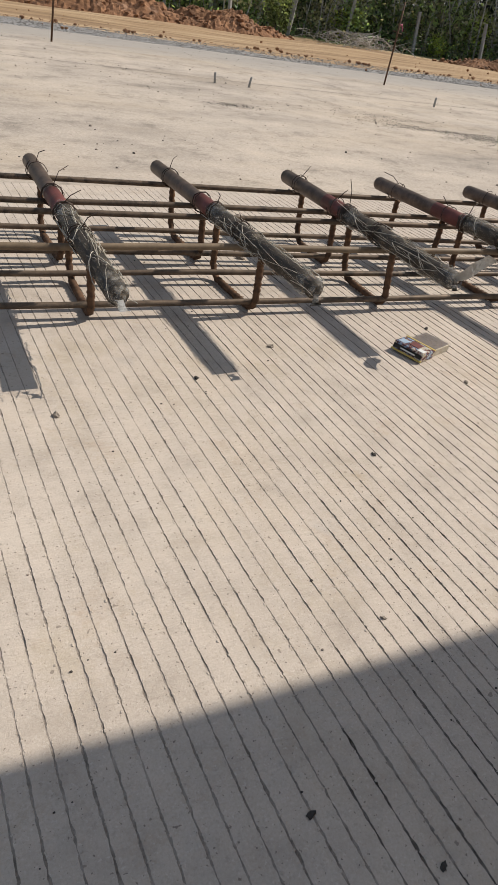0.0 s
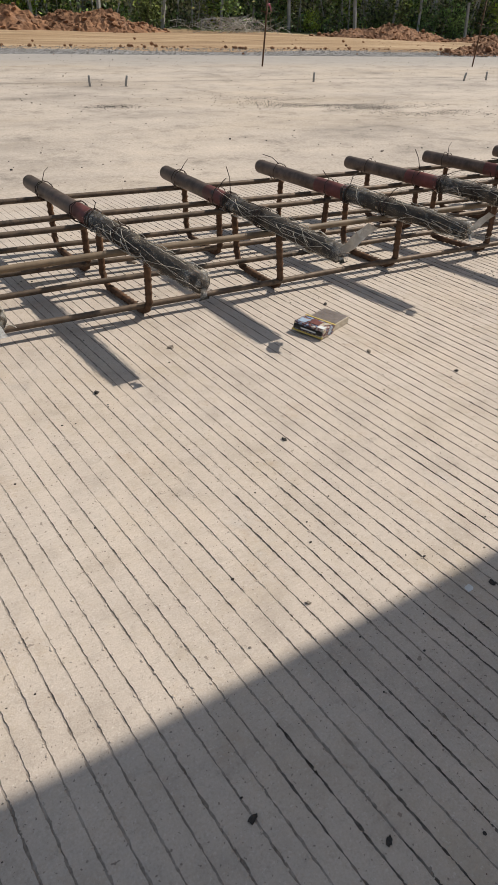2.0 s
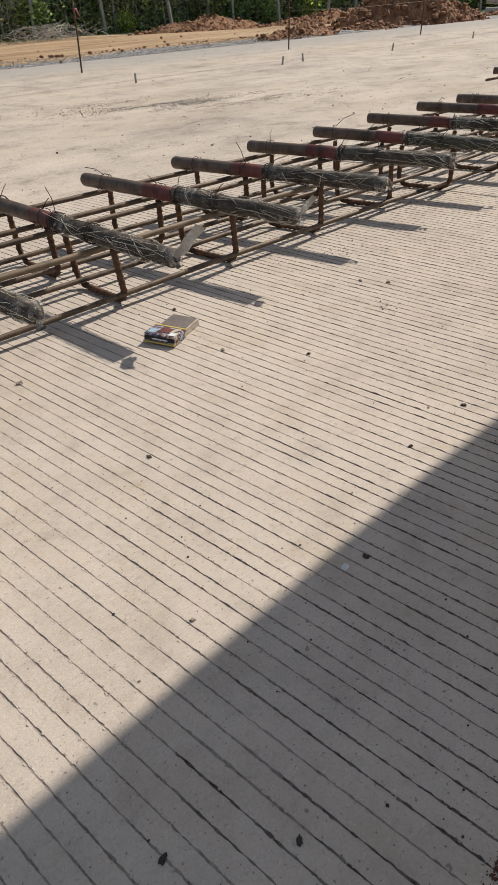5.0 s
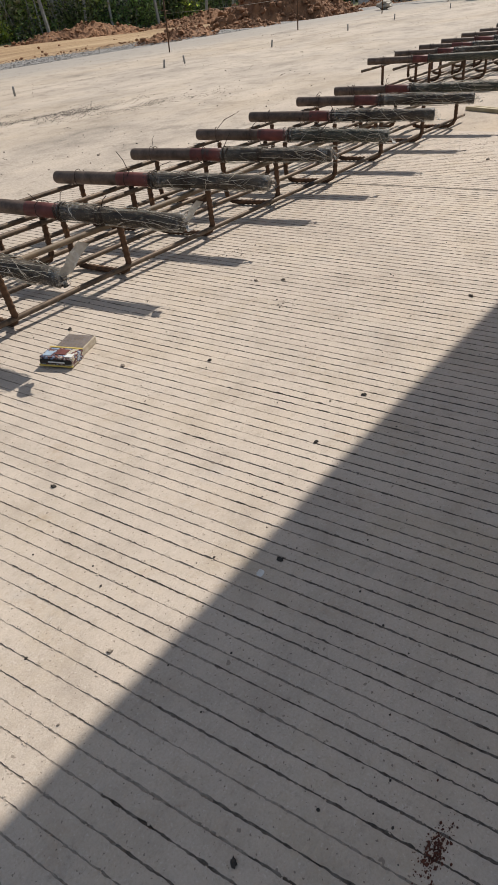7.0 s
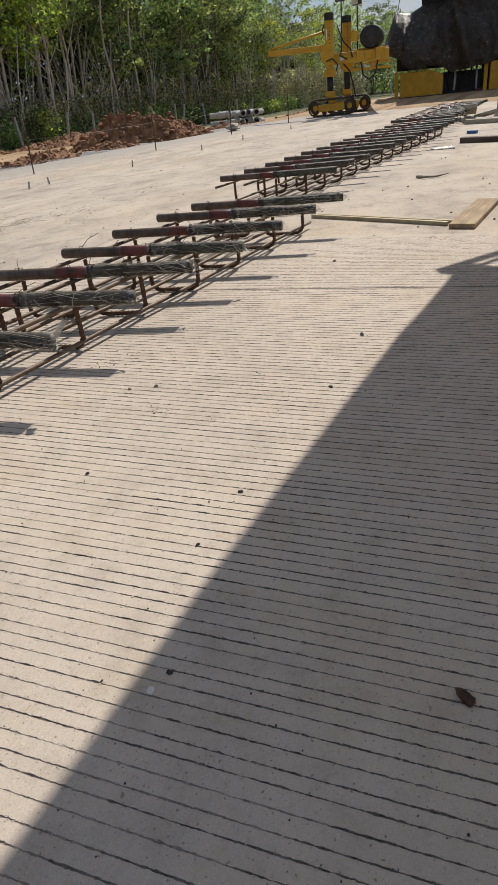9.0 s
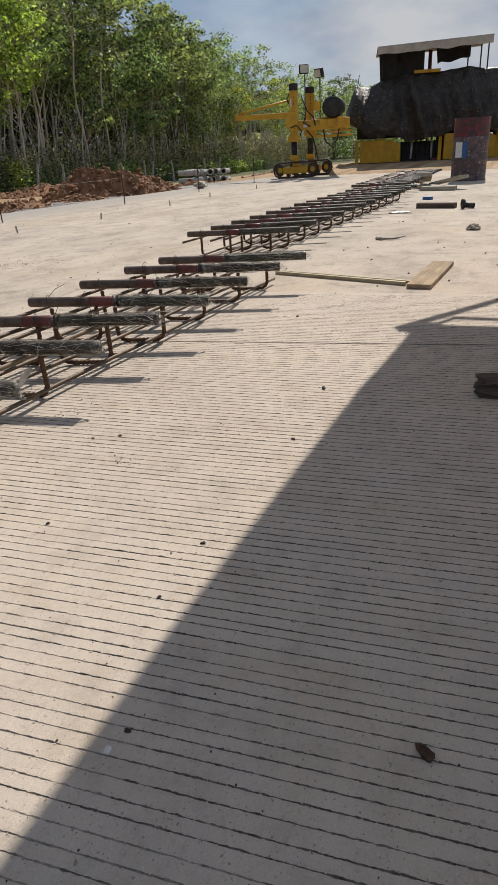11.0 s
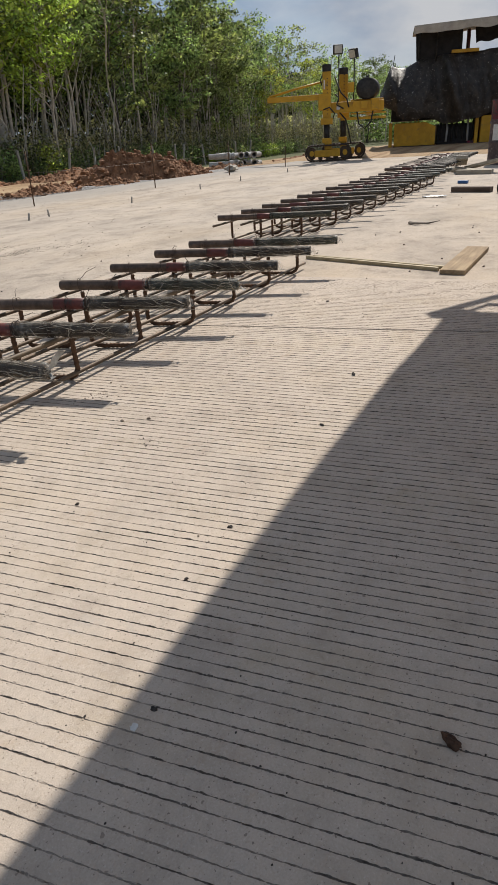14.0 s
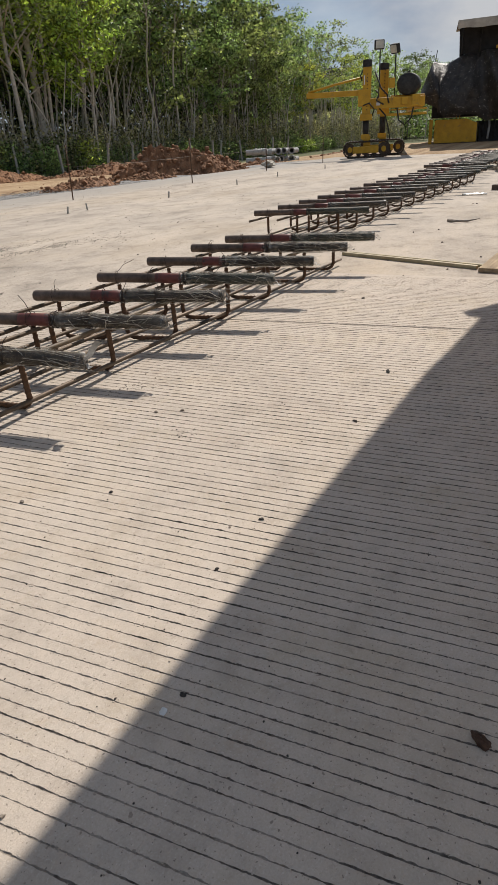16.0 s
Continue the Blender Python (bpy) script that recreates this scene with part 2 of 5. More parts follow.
def clear_plastic(name):
    m, n, l, b = base(name, 0.4)
    b.inputs["Base Color"].default_value = (0.60, 0.50, 0.37, 1)
    b.inputs["Specular IOR Level"].default_value = 0.3
    v = coords(n)
    mp = n.new("ShaderNodeMapping")
    mp.inputs["Scale"].default_value = (3.4, 0.9, 3.4)
    mp.inputs["Rotation"].default_value = (0.3, 0.2, 0.5)
    l.new(v, mp.inputs["Vector"])
    wob = n.new("ShaderNodeTexNoise")
    wob.inputs["Scale"].default_value, wob.inputs["Detail"].default_value = 22.0, 3.0
    l.new(v, wob.inputs["Vector"])
    va = n.new("ShaderNodeVectorMath")
    va.operation = "MULTIPLY_ADD"
    l.new(wob.outputs["Color"], va.inputs[0])
    va.inputs[1].default_value = (0.05, 0.05, 0.05)
    l.new(mp.outputs["Vector"], va.inputs[2])
    ns = noise_tex(n, l, va.outputs[0], 30.0, 3.0, 0.6)
    rid = maths(n, l, "MULTIPLY", maths(n, l, "ABSOLUTE", maths(n, l, "SUBTRACT", ns, 0.5)), 9.0, True)
    f = maths(n, l, "SUBTRACT", 1.0, rid)
    tp = n.new("ShaderNodeBsdfTransparent")
    ms = n.new("ShaderNodeMixShader")
    l.new(ramp(n, l, f, [(0.45, (0.01, 0.01, 0.01)), (0.78, (0.07, 0.07, 0.07)), (1.0, (0.36, 0.36, 0.36))]), ms.inputs[0])
    l.new(tp.outputs[0], ms.inputs[1])
    l.new(b.outputs[0], ms.inputs[2])
    l.new(ms.outputs[0], n["Material Output"].inputs["Surface"])
    bump(n, l, b, f, 0.8, 0.004)
    return m


def film_bag(name):
    """Thin crumpled film: half clear, white at its folds."""
    m, n, l, b = base(name, 0.22)
    b.inputs["Base Color"].default_value = (0.70, 0.67, 0.60, 1)
    b.inputs["Specular IOR Level"].default_value = 0.6
    f = noise_tex(n, l, coords(n), 75.0, 5.0, 0.65)
    tp = n.new("ShaderNodeBsdfTransparent")
    ms = n.new("ShaderNodeMixShader")
    l.new(ramp(n, l, f, [(0.47, (0.02, 0.02, 0.02)), (0.70, (0.36, 0.36, 0.36))]), ms.inputs[0])
    l.new(tp.outputs[0], ms.inputs[1])
    l.new(b.outputs[0], ms.inputs[2])
    l.new(ms.outputs[0], n["Material Output"].inputs["Surface"])
    bump(n, l, b, f, 0.9, 0.004)
    return m


def canvas_material():
    """Tan canvas of the unseen roof; passes a little light to warm its shade."""
    m, n, l, b = base("tan_canvas", 0.9)
    v = coords(n)
    c = ramp(n, l, noise_tex(n, l, v, 6.0, 7.0, 0.65), [(0.3, (0.52, 0.355, 0.205)), (0.7, (0.68, 0.49, 0.30))])
    l.new(c, b.inputs["Base Color"])
    tr = n.new("ShaderNodeBsdfTranslucent")
    l.new(c, tr.inputs["Color"])
    ms = n.new("ShaderNodeMixShader")
    ms.inputs[0].default_value = 0.085
    l.new(b.outputs[0], ms.inputs[1])
    l.new(tr.outputs[0], ms.inputs[2])
    l.new(ms.outputs[0], n["Material Output"].inputs["Surface"])
    bump(n, l, b, noise_tex(n, l, v, 400.0, 2.0), 0.2, 0.001)
    return m


def wood(name, dark, light):
    m, n, l, b = base(name, 0.85)
    v = coords(n)
    mp = n.new("ShaderNodeMapping")
    mp.inputs["Scale"].default_value = (3.0, 45.0, 45.0)
    l.new(v, mp.inputs["Vector"])
    f = noise_tex(n, l, mp.outputs["Vector"], 1.6, 8.0, 0.65)
    c = ramp(n, l, f, [(0.3, dark), (0.7, light)])
    g = noise_tex(n, l, v, 9.0, 5.0)
    c = mix(n, l, 0.6, c, ramp(n, l, g, [(0.3, (0.6, 0.58, 0.55)), (0.7, (1.1, 1.1, 1.1))]), "MULTIPLY")
    l.new(c, b.inputs["Base Color"])
    bump(n, l, b, f, 0.4, 0.002)
    return m


M_CONC, M_FAR, M_GROUND = concrete_material(), far_slab_material(), ground_material()
# near-black tones hold dirt plus the shade inside the grooves
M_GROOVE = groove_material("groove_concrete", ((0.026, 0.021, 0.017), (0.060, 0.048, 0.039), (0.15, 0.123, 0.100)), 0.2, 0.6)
# paler copy for dusty stretches and for grooves filled with sunlight
M_DUSTY_LIT = groove_material("dusty_lit_groove", ((0.09, 0.073, 0.059), (0.18, 0.149, 0.121), (0.31, 0.262, 0.219)), 0.6, 0.35)
M_REBAR = simple("rusty_rebar", (0.045, 0.026, 0.017), (0.165, 0.088, 0.046), 60.0, 0.75, 0.25, 0.5, 0.001, ((0.26, 0.13, 0.05), 25.0, 0.56, 0.7))
M_RAIL = simple("dusty_round_bar", (0.075, 0.054, 0.039), (0.195, 0.142, 0.098), 45.0, 0.6, 0.35, 0.3, 0.0006, ((0.035, 0.028, 0.022), 9.0, 0.55, 0.63))
M_DOWEL = simple("dowel_steel", (0.060, 0.041, 0.031), (0.165, 0.118, 0.090), 40.0, 0.5, 0.35, 0.25, 0.0006, ((0.16, 0.10, 0.07), 30.0, 0.60, 0.72))
M_RED = simple("red_oxide_paint", (0.085, 0.024, 0.020), (0.19, 0.055, 0.045), 35.0, 0.55, 0.0, 0.2, 0.0006, ((0.05, 0.04, 0.035), 28.0, 0.56, 0.66))
M_GREASE = simple("grease_coat", (0.012, 0.009, 0.007), (0.060, 0.046, 0.032), 70.0, 0.65, 0.0, 0.5, 0.002)
M_GREEN = simple("green_grease_coat", (0.018, 0.019, 0.013), (0.060, 0.064, 0.045), 70.0, 0.65, 0.0, 0.5, 0.002)
M_WRAP = clear_plastic("clear_wrap")
M_FLAP = simple("white_film", (0.55, 0.54, 0.52), (0.8, 0.8, 0.78), 80.0, 0.3, 0.0, 0.6, 0.003)
M_BAG = film_bag("loose_film")
M_STRIP = simple("dry_bamboo", (0.30, 0.235, 0.13), (0.48, 0.40, 0.25), 18.0, 0.65)
# film folds in tan-white, their wrinkle highlights set in the colour
M_CREASE_GLINT = simple("film_crease_glint", (0.32, 0.285, 0.22), (0.64, 0.60, 0.51), 90.0, 0.45)
M_WIRE = simple("tie_wire", (0.03, 0.022, 0.018), (0.09, 0.06, 0.045), 50.0, 0.6, 0.5)
M_BAMBOO = simple("bamboo", (0.115, 0.082, 0.050), (0.245, 0.178, 0.112), 22.0, 0.6)
M_PLANK = wood("plank_wood", (0.22, 0.15, 0.085), (0.44, 0.33, 0.20))
M_DKWOOD = wood("dark_timber", (0.05, 0.035, 0.026), (0.14, 0.10, 0.075))
M_GREYWOOD = wood("grey_timber", (0.24, 0.21, 0.16), (0.50, 0.45, 0.36))
M_STONE = simple("dark_pebble", (0.022, 0.019, 0.017), (0.085, 0.073, 0.063), 120.0, 0.9)
M_STONE2 = simple("tan_pebble", (0.16, 0.13, 0.10), (0.34, 0.29, 0.24), 120.0, 0.9)
M_GRAVEL = simple("crushed_gravel", (0.15, 0.14, 0.128), (0.36, 0.34, 0.31), 90.0, 0.9)
M_CLOD = simple("brown_clod", (0.030, 0.016, 0.010), (0.12, 0.065, 0.04), 90.0, 0.95, 0, 0.8, 0.004)
M_REDSOIL = simple("dark_red_soil", (0.045, 0.016, 0.010), (0.13, 0.05, 0.032), 120.0, 0.95)
M_SOIL = simple("red_soil", (0.12, 0.056, 0.029), (0.37, 0.195, 0.100), 7.0, 0.95, 0, 0.8, 0.03, ((0.42, 0.27, 0.18), 2.0, 0.58, 0.74))
M_YELLOW = simple("machine_yellow", (0.42, 0.225, 0.012), (0.58, 0.325, 0.020), 6.0, 0.5, 0.0, 0.15, 0.003, ((0.17, 0.11, 0.05), 8.0, 0.59, 0.75))
M_SCREEN = simple("black_cloth", (0.008, 0.008, 0.008), (0.030, 0.027, 0.025), 6.0, 0.85, 0.0, 0.4, 0.01)
M_BLACK = simple("black_steel", (0.010, 0.010, 0.010), (0.045, 0.042, 0.038), 14.0, 0.55, 0.2)
M_TARP = simple("black_tarpaulin", (0.010, 0.009, 0.008), (0.060, 0.050, 0.041), 7.0, 0.46, 0.0, 0.9, 0.03, ((0.50, 0.46, 0.40), 24.0, 0.63, 0.655))
M_CANOPY = simple("canopy_cloth", (0.34, 0.31, 0.26), (0.52, 0.48, 0.41), 5.0, 0.8)
M_TRACK = simple("track_steel", (0.025, 0.018, 0.013), (0.11, 0.075, 0.05), 18.0, 0.7, 0.3)
M_DRUM = simple("drum_paint", (0.050, 0.036, 0.040), (0.155, 0.112, 0.116), 12.0, 0.5, 0.1, 0.3, 0.002, ((0.46, 0.40, 0.38), 24.0, 0.58, 0.66))
M_DRUMRED = simple("drum_red_paint", (0.10, 0.012, 0.022), (0.26, 0.03, 0.05), 12.0, 0.5, 0.0, 0.3, 0.002, ((0.035, 0.028, 0.032), 13.0, 0.40, 0.55))
M_PIPE = simple("pipe_concrete", (0.30, 0.30, 0.29), (0.48, 0.48, 0.47), 8.0, 0.9)
M_POST = simple("fence_post_concrete", (0.28, 0.27, 0.24), (0.48, 0.46, 0.42), 14.0, 0.9)
M_BARK = simple("pale_bark", (0.34, 0.31, 0.26), (0.70, 0.66, 0.58), 9.0, 0.9, 0, 0.5, 0.01)
M_BARK2 = simple("grey_bark", (0.07, 0.06, 0.05), (0.20, 0.18, 0.15), 9.0, 0.9, 0, 0.5, 0.01)
M_TWIG = simple("dry_twig", (0.16, 0.13, 0.10), (0.36, 0.31, 0.26), 20.0, 0.9)
M_LEAF1 = leaf_material("leaf_mid_green", (0.060, 0.090, 0.036), (0.275, 0.355, 0.145))
M_LEAF2 = leaf_material("leaf_dark_green", (0.026, 0.044, 0.020), (0.145, 0.205, 0.086))
M_LEAF3 = leaf_material("leaf_light_green", (0.12, 0.165, 0.036), (0.35, 0.42, 0.095))
# leaf green darkened to paint the shade seen through gaps in the trees
M_DEEP_SHADE = leaf_material("leaf_deep_shade", (0.016, 0.022, 0.012), (0.055, 0.072, 0.036))
M_BRUSH = leaf_material("dry_brush_leaf", (0.12, 0.122, 0.072), (0.34, 0.33, 0.20))
M_BLUE = simple("blue_plastic", (0.02, 0.07, 0.22), (0.05, 0.16, 0.40), 30.0, 0.4)
M_WHITE = simple("white_label", (0.55, 0.55, 0.53), (0.75, 0.75, 0.72), 30.0, 0.6)
M_PINK = simple("pink_ribbon", (0.45, 0.10, 0.16), (0.62, 0.20, 0.27), 30.0, 0.6)
M_GLASS = simple("lamp_lens", (0.45, 0.44, 0.38), (0.62, 0.60, 0.52), 20.0, 0.15)
M_CANVAS = canvas_material()
M_GOLD = simple("gold_print", (0.42, 0.30, 0.06), (0.62, 0.48, 0.14), 60.0, 0.4)
M_PALEBLUE = simple("pale_blue_print", (0.22, 0.32, 0.44), (0.42, 0.52, 0.62), 60.0, 0.4)
M_CARD = simple("worn_card", (0.34, 0.28, 0.19), (0.55, 0.48, 0.37), 90.0, 0.5, 0, 0.3, 0.001)
M_BROWNCARD = simple("brown_print", (0.085, 0.060, 0.046), (0.19, 0.145, 0.115), 90.0, 0.3, 0, 0.3, 0.001)


def print_material():
    m, n, l, b = base("printed_wrapper", 0.25)
    v = coords(n)
    c = ramp(n, l, noise_tex(n, l, v, 95.0, 3.0, 0.6), [(0.30, (0.42, 0.33, 0.12)), (0.40, (0.50, 0.47, 0.42)), (0.47, (0.16, 0.05, 0.04)), (0.53, (0.05, 0.03, 0.03)), (0.60, (0.20, 0.28, 0.42)), (0.68, (0.50, 0.46, 0.38))])
    l.new(c, b.inputs["Base Color"])
    return m


M_PRINT = print_material()


def thin_film():
    m, n, l, b = base("packet_film", 0.12)
    tp = n.new("ShaderNodeBsdfTransparent")
    ms = n.new("ShaderNodeMixShader")
    ms.inputs[0].default_value = 0.07
    b.inputs["Base Color"].default_value = (0.8, 0.8, 0.8, 1)
    l.new(tp.outputs[0], ms.inputs[1])
    l.new(b.outputs[0], ms.inputs[2])
    l.new(ms.outputs[0], n["Material Output"].inputs["Surface"])
    return m


M_FILM = thin_film()

# ---- mesh helpers ----


def obj(name, verts, faces, material, parent=None, label="", smooth=False):
    me = bpy.data.meshes.new(name)
    me.from_pydata([tuple(v) for v in verts], [], faces)
    for mt in (material if isinstance(material, (list, tuple)) else [material]):
        me.materials.append(mt)
    if smooth:
        me.shade_smooth()
    ob = new(name, me)
    if parent is not None:
        ob.parent = parent
    if label:
        ob["label"] = label
    return ob


def part(name, bm, material, parent=None, label="", smooth=False):
    me = bpy.data.meshes.new(name)
    bmesh.ops.recalc_face_normals(bm, faces=bm.faces)
    bm.to_mesh(me)
    bm.free()
    for mt in (material if isinstance(material, (list, tuple)) else [material]):
        me.materials.append(mt)
    if smooth:
        me.shade_smooth()
    ob = new(name, me)
    if parent is not None:
        ob.parent = parent
    if label:
        ob["label"] = label
    return ob


def empty(name, m=None, label="", category="", group=""):
    e = new(name)
    e.empty_display_size = 0.05
    if m is not None:
        e.matrix_world = m
    return tagged(e, label, category, group)


def box_bm(bm, lo, hi, bevel=0.0, m=None):
    c = [(a + b) / 2 for a, b in zip(lo, hi)]
    s = [b - a for a, b in zip(lo, hi)]
    mat = Matrix.Translation(c) @ Matrix.Diagonal((*s, 1))
    if m is not None:
        mat = m @ mat
    r = bmesh.ops.create_cube(bm, size=1.0, matrix=mat)
    if bevel > 0:
        ed = {e for v in r["verts"] for e in v.link_edges}
        bmesh.ops.bevel(bm, geom=list(ed), offset=bevel, segments=2, affect="EDGES", profile=0.6)
    return bm


def box(name, lo, hi, material, parent=None, bevel=0.0, label="", m=None):
    return part(name, box_bm(bmesh.new(), lo, hi, bevel, m), material, parent, label)


def tube_data(pts, radii, seg=8, caps=True, ridge=None):
    """Verts and faces of a tube along pts; ridge(k, j) scales the radius."""
    pts = [Vector(p) for p in pts]
    n = len(pts)
    if isinstance(radii, (int, float)):
        radii = [radii] * n
    verts, faces = [], []
    up = None
    for k in range(n):
        d = (pts[min(k + 1, n - 1)] - pts[max(k - 1, 0)]).normalized()
        if up is None:
            up = d.orthogonal().normalized()
        up = (up - d * up.dot(d)).normalized()
        side = d.cross(up)
        for j in range(seg):
            a = 2 * math.pi * j / seg
            r = radii[k] * (ridge(k, j) if ridge else 1.0)
            verts.append(pts[k] + (up * math.cos(a) + side * math.sin(a)) * r)
    for k in range(n - 1):
        for j in range(seg):
            a, b = k * seg + j, k * seg + (j + 1) % seg
            faces.append((a, b, b + seg, a + seg))
    if caps:
        faces.append(tuple(range(seg - 1, -1, -1)))
        faces.append(tuple((n - 1) * seg + j for j in range(seg)))
    return verts, faces


def join(datas):
    verts, faces = [], []
    for v, f in datas:
        o = len(verts)
        verts += list(v)
        faces += [tuple(i + o for i in q) for q in f]
    return verts, faces


def tube(name, pts, radii, material, parent=None, seg=8, label="", ridge=None, smooth=True):
    v, f = tube_data(pts, radii, seg, True, ridge)
    return obj(name, v, f, material, parent, label, smooth)


def rock_data(c, size, seed, squash=0.7, sub=2, rough=0.35):
    bm = bmesh.new()
    bmesh.ops.create_icosphere(bm, subdivisions=sub, radius=1.0)
    off = Vector((seed * 3.7, seed * 1.3, seed * 2.1))
    vs = []
    for v in bm.verts:
        p = v.co * (1 + rough * (noise.noise(v.co * 1.3 + off) + 0.5 * noise.noise(v.co * 3.1 + off)))
        vs.append((c[0] + p.x * size[0], c[1] + p.y * size[1], c[2] + p.z * size[2] * squash))
    bm.verts.index_update()
    fs = [tuple(v.index for v in f.verts) for f in bm.faces]
    bm.free()
    return vs, fs

# ---- ground and slab ----
EDGE = lambda x: 5.75 - 0.075 * x


def ground_z(x, y):
    d = y - EDGE(x)
    if d < 0.05:
        return -0.25 if x < 14.7 else -0.012 - 0.018 * max(0.0, min(x, 30) - 10) * 0.02 + 0.012 * noise.noise((x * 1.6, y * 1.6, 3))
    z = np.interp(d, [0.05, 0.12, 0.9, 1.5, 4.0, 10.0, 30.0], [-0.03, -0.012, -0.02, -0.06, -0.16, -0.30, -0.32])
    z -= 0.018 * max(0.0, min(x, 30) - 10) * min(1.0, d / 4)
    z += 0.035 * noise.noise((x * 0.7, y * 0.7, 0)) * min(1, d) + 0.02 * noise.noise((x * 2.6, y * 2.6, 3))
    return z


def build_ground():
    xs = [-2500, -600, -150, -60] + list(np.arange(-30, 46.1, 0.75)) + [60, 100, 200, 600, 2500]
    ys = [-2500, -600, -100, -20] + list(np.arange(2, 5, 1.0)) + list(np.arange(4.6, 8.0, 0.1)) + list(np.arange(8.0, 20.0, 0.3)) + list(np.arange(20, 45, 2.5)) + [60, 100, 250, 800, 2500]
    ver, fac = [], []
    for y in ys:
        for x in xs:
            hump = 0.11 * math.exp(-((x - 20) / 3.6) ** 2) * (1.0 if y < 5 else math.exp(-((y - 5) / 1.5) ** 2))
            ver.append((x, y, ground_z(x, y) + (hump if x > 14.5 else 0)))
    w = len(xs)
    for j in range(len(ys) - 1):
        for i in range(w - 1):
            a = j * w + i
            fac.append((a, a + 1, a + 1 + w, a + w))
    ob = obj("ground", ver, fac, M_GROUND, smooth=True)
    tagged(ob, "yellow clay haul road, gravel shoulder and rough grass", "ground", kind="structure")


build_ground()

U0, U1, Y0, Y1, SKEW = -1.0, 3.0, -2.6, 0.92, 0.11
X_END = 14.6


def groove_lines():
    """Rake lines: a little wider apart at first, none quite evenly set."""
    rnd = random.Random(5)
    out, u = [], 0.1625
    while u > U0 + 0.03:
        u -= 0.0213
    while u < U1 - 0.03:
        out.append(u + rnd.gauss(0, 0.0010))
        u += 0.0213 if u < 0.52 else 0.0196
    return out


def groove_drift(k, y):
    return 0.0009 * noise.noise((k * 7.3, y * 1.6, 0)) + 0.0003 * noise.noise((k * 3.1, y * 9.0, 5))


GROOVES = groove_lines()


def build_slab():
    """Slab with a window in its top, which the grooved field fills."""
    inner = [(U0 - SKEW * Y0, Y0), (U1 - SKEW * Y0, Y0), (U1 - SKEW * Y1, Y1), (U0 - SKEW * Y1, Y1)]
    outer = [(-14, -9), (X_END, -9), (X_END, EDGE(X_END)), (-14, EDGE(-14))]
    ver = [(*p, 0) for p in outer] + [(*p, 0) for p in inner] + [(*p, -0.24) for p in outer]
    fac = [(k, (k + 1) % 4, 4 + (k + 1) % 4, 4 + k) for k in range(4)]
    fac += [(k, 8 + k, 8 + (k + 1) % 4, (k + 1) % 4) for k in range(4)]
    ob = obj("pavement", ver, fac, M_FAR)
    tagged(ob, "dusty pale concrete road slab with grit and stains", "pavement", kind="structure")
    rows = np.concatenate([np.linspace(Y0, -1.2, 20)[:-1], np.linspace(-1.2, -0.15, 330)[:-1], np.linspace(-0.15, Y1, 120)])
    rnd = random.Random(5)
    ver, fac, slot = [], [], []
    for r, y in enumerate(rows):
        fade = min(1.0, max(0.0, (Y1 - y - 0.01) / 0.12), (y - Y0) / 0.1)
        line = [(U0, 0.0)]
        for k, c in enumerate(GROOVES):
            n1 = noise.noise((k * 5.7, y * 3.1, 9))
            n2 = noise.noise((k * 2.9, y * 15.0, 2)) + 0.6 * noise.noise((k * 1.7, y * 41.0, 6))
            n3, n4 = noise.noise((k * 4.3, y * 95.0, 11)), noise.noise((k * 6.1, y * 120.0, 17))
            depth = max(0.00012, 0.00080 + 0.0009 * n1 + 0.0007 * n2 + 0.0006 * n3 + rnd.uniform(-0.00025, 0.00025)) * fade
            # grooves deepen with u, and flatten past the shade edge into the sun
            worn = (0.45 + 0.75 * min(1.0, max(0.0, (c - 0.35) / 0.6))) * (1.0 - 0.4 * min(1.0, max(0.0, (y + 0.75) / 0.4)))
            depth *= worn * max(0.0, min(1.0, (2.95 - c) / 0.6))
            half = max(0.0002, 0.00086 + 0.00026 * n1 + 0.00034 * n2 + 0.0004 * n3 + rnd.uniform(-0.0004, 0.0004)) * max(0.05, min(1.0, (2.95 - c) / 0.6))
            c += groove_drift(k, y) if 0 < r < len(rows) - 1 else 0
            c += 0.0005 * n4 + rnd.uniform(-0.0003, 0.0003)
            lip = max(0.0, 0.0002 + 0.0004 * n2 + 0.0008 * n4 + rnd.uniform(-0.0002, 0.0003)) * fade
            line += [(c - half - 0.0003 * max(0.0, n4), 0.0004 * max(0.0, -n4) * fade), (c - 0.15 * half, -depth), (c + 0.35 * half, -depth * 0.92),
                     (c + half + 0.0005 * max(0.0, n3), lip)]
        line.append((U1, 0.0))
        ver += [(uu - SKEW * y, y, z) for uu, z in line]
    w = len(GROOVES) * 4 + 2
    for r in range(len(rows) - 1):
        for i in range(w - 1):
            a = r * w + i
            fac.append((a, a + 1, a + 1 + w, a + w))
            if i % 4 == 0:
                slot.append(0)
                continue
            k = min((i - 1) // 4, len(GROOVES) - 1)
            # paler copy at low u and on the sunlit side of the shade edge
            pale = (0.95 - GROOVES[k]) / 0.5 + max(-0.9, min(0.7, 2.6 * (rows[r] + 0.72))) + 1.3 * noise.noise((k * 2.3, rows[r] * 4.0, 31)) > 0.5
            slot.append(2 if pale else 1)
    g = obj("tined_surface", ver, fac, [M_CONC, M_GROOVE, M_DUSTY_LIT], ob, "concrete top scored with fine parallel grooves")
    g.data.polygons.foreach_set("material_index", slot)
    return ob


pavement = build_slab()
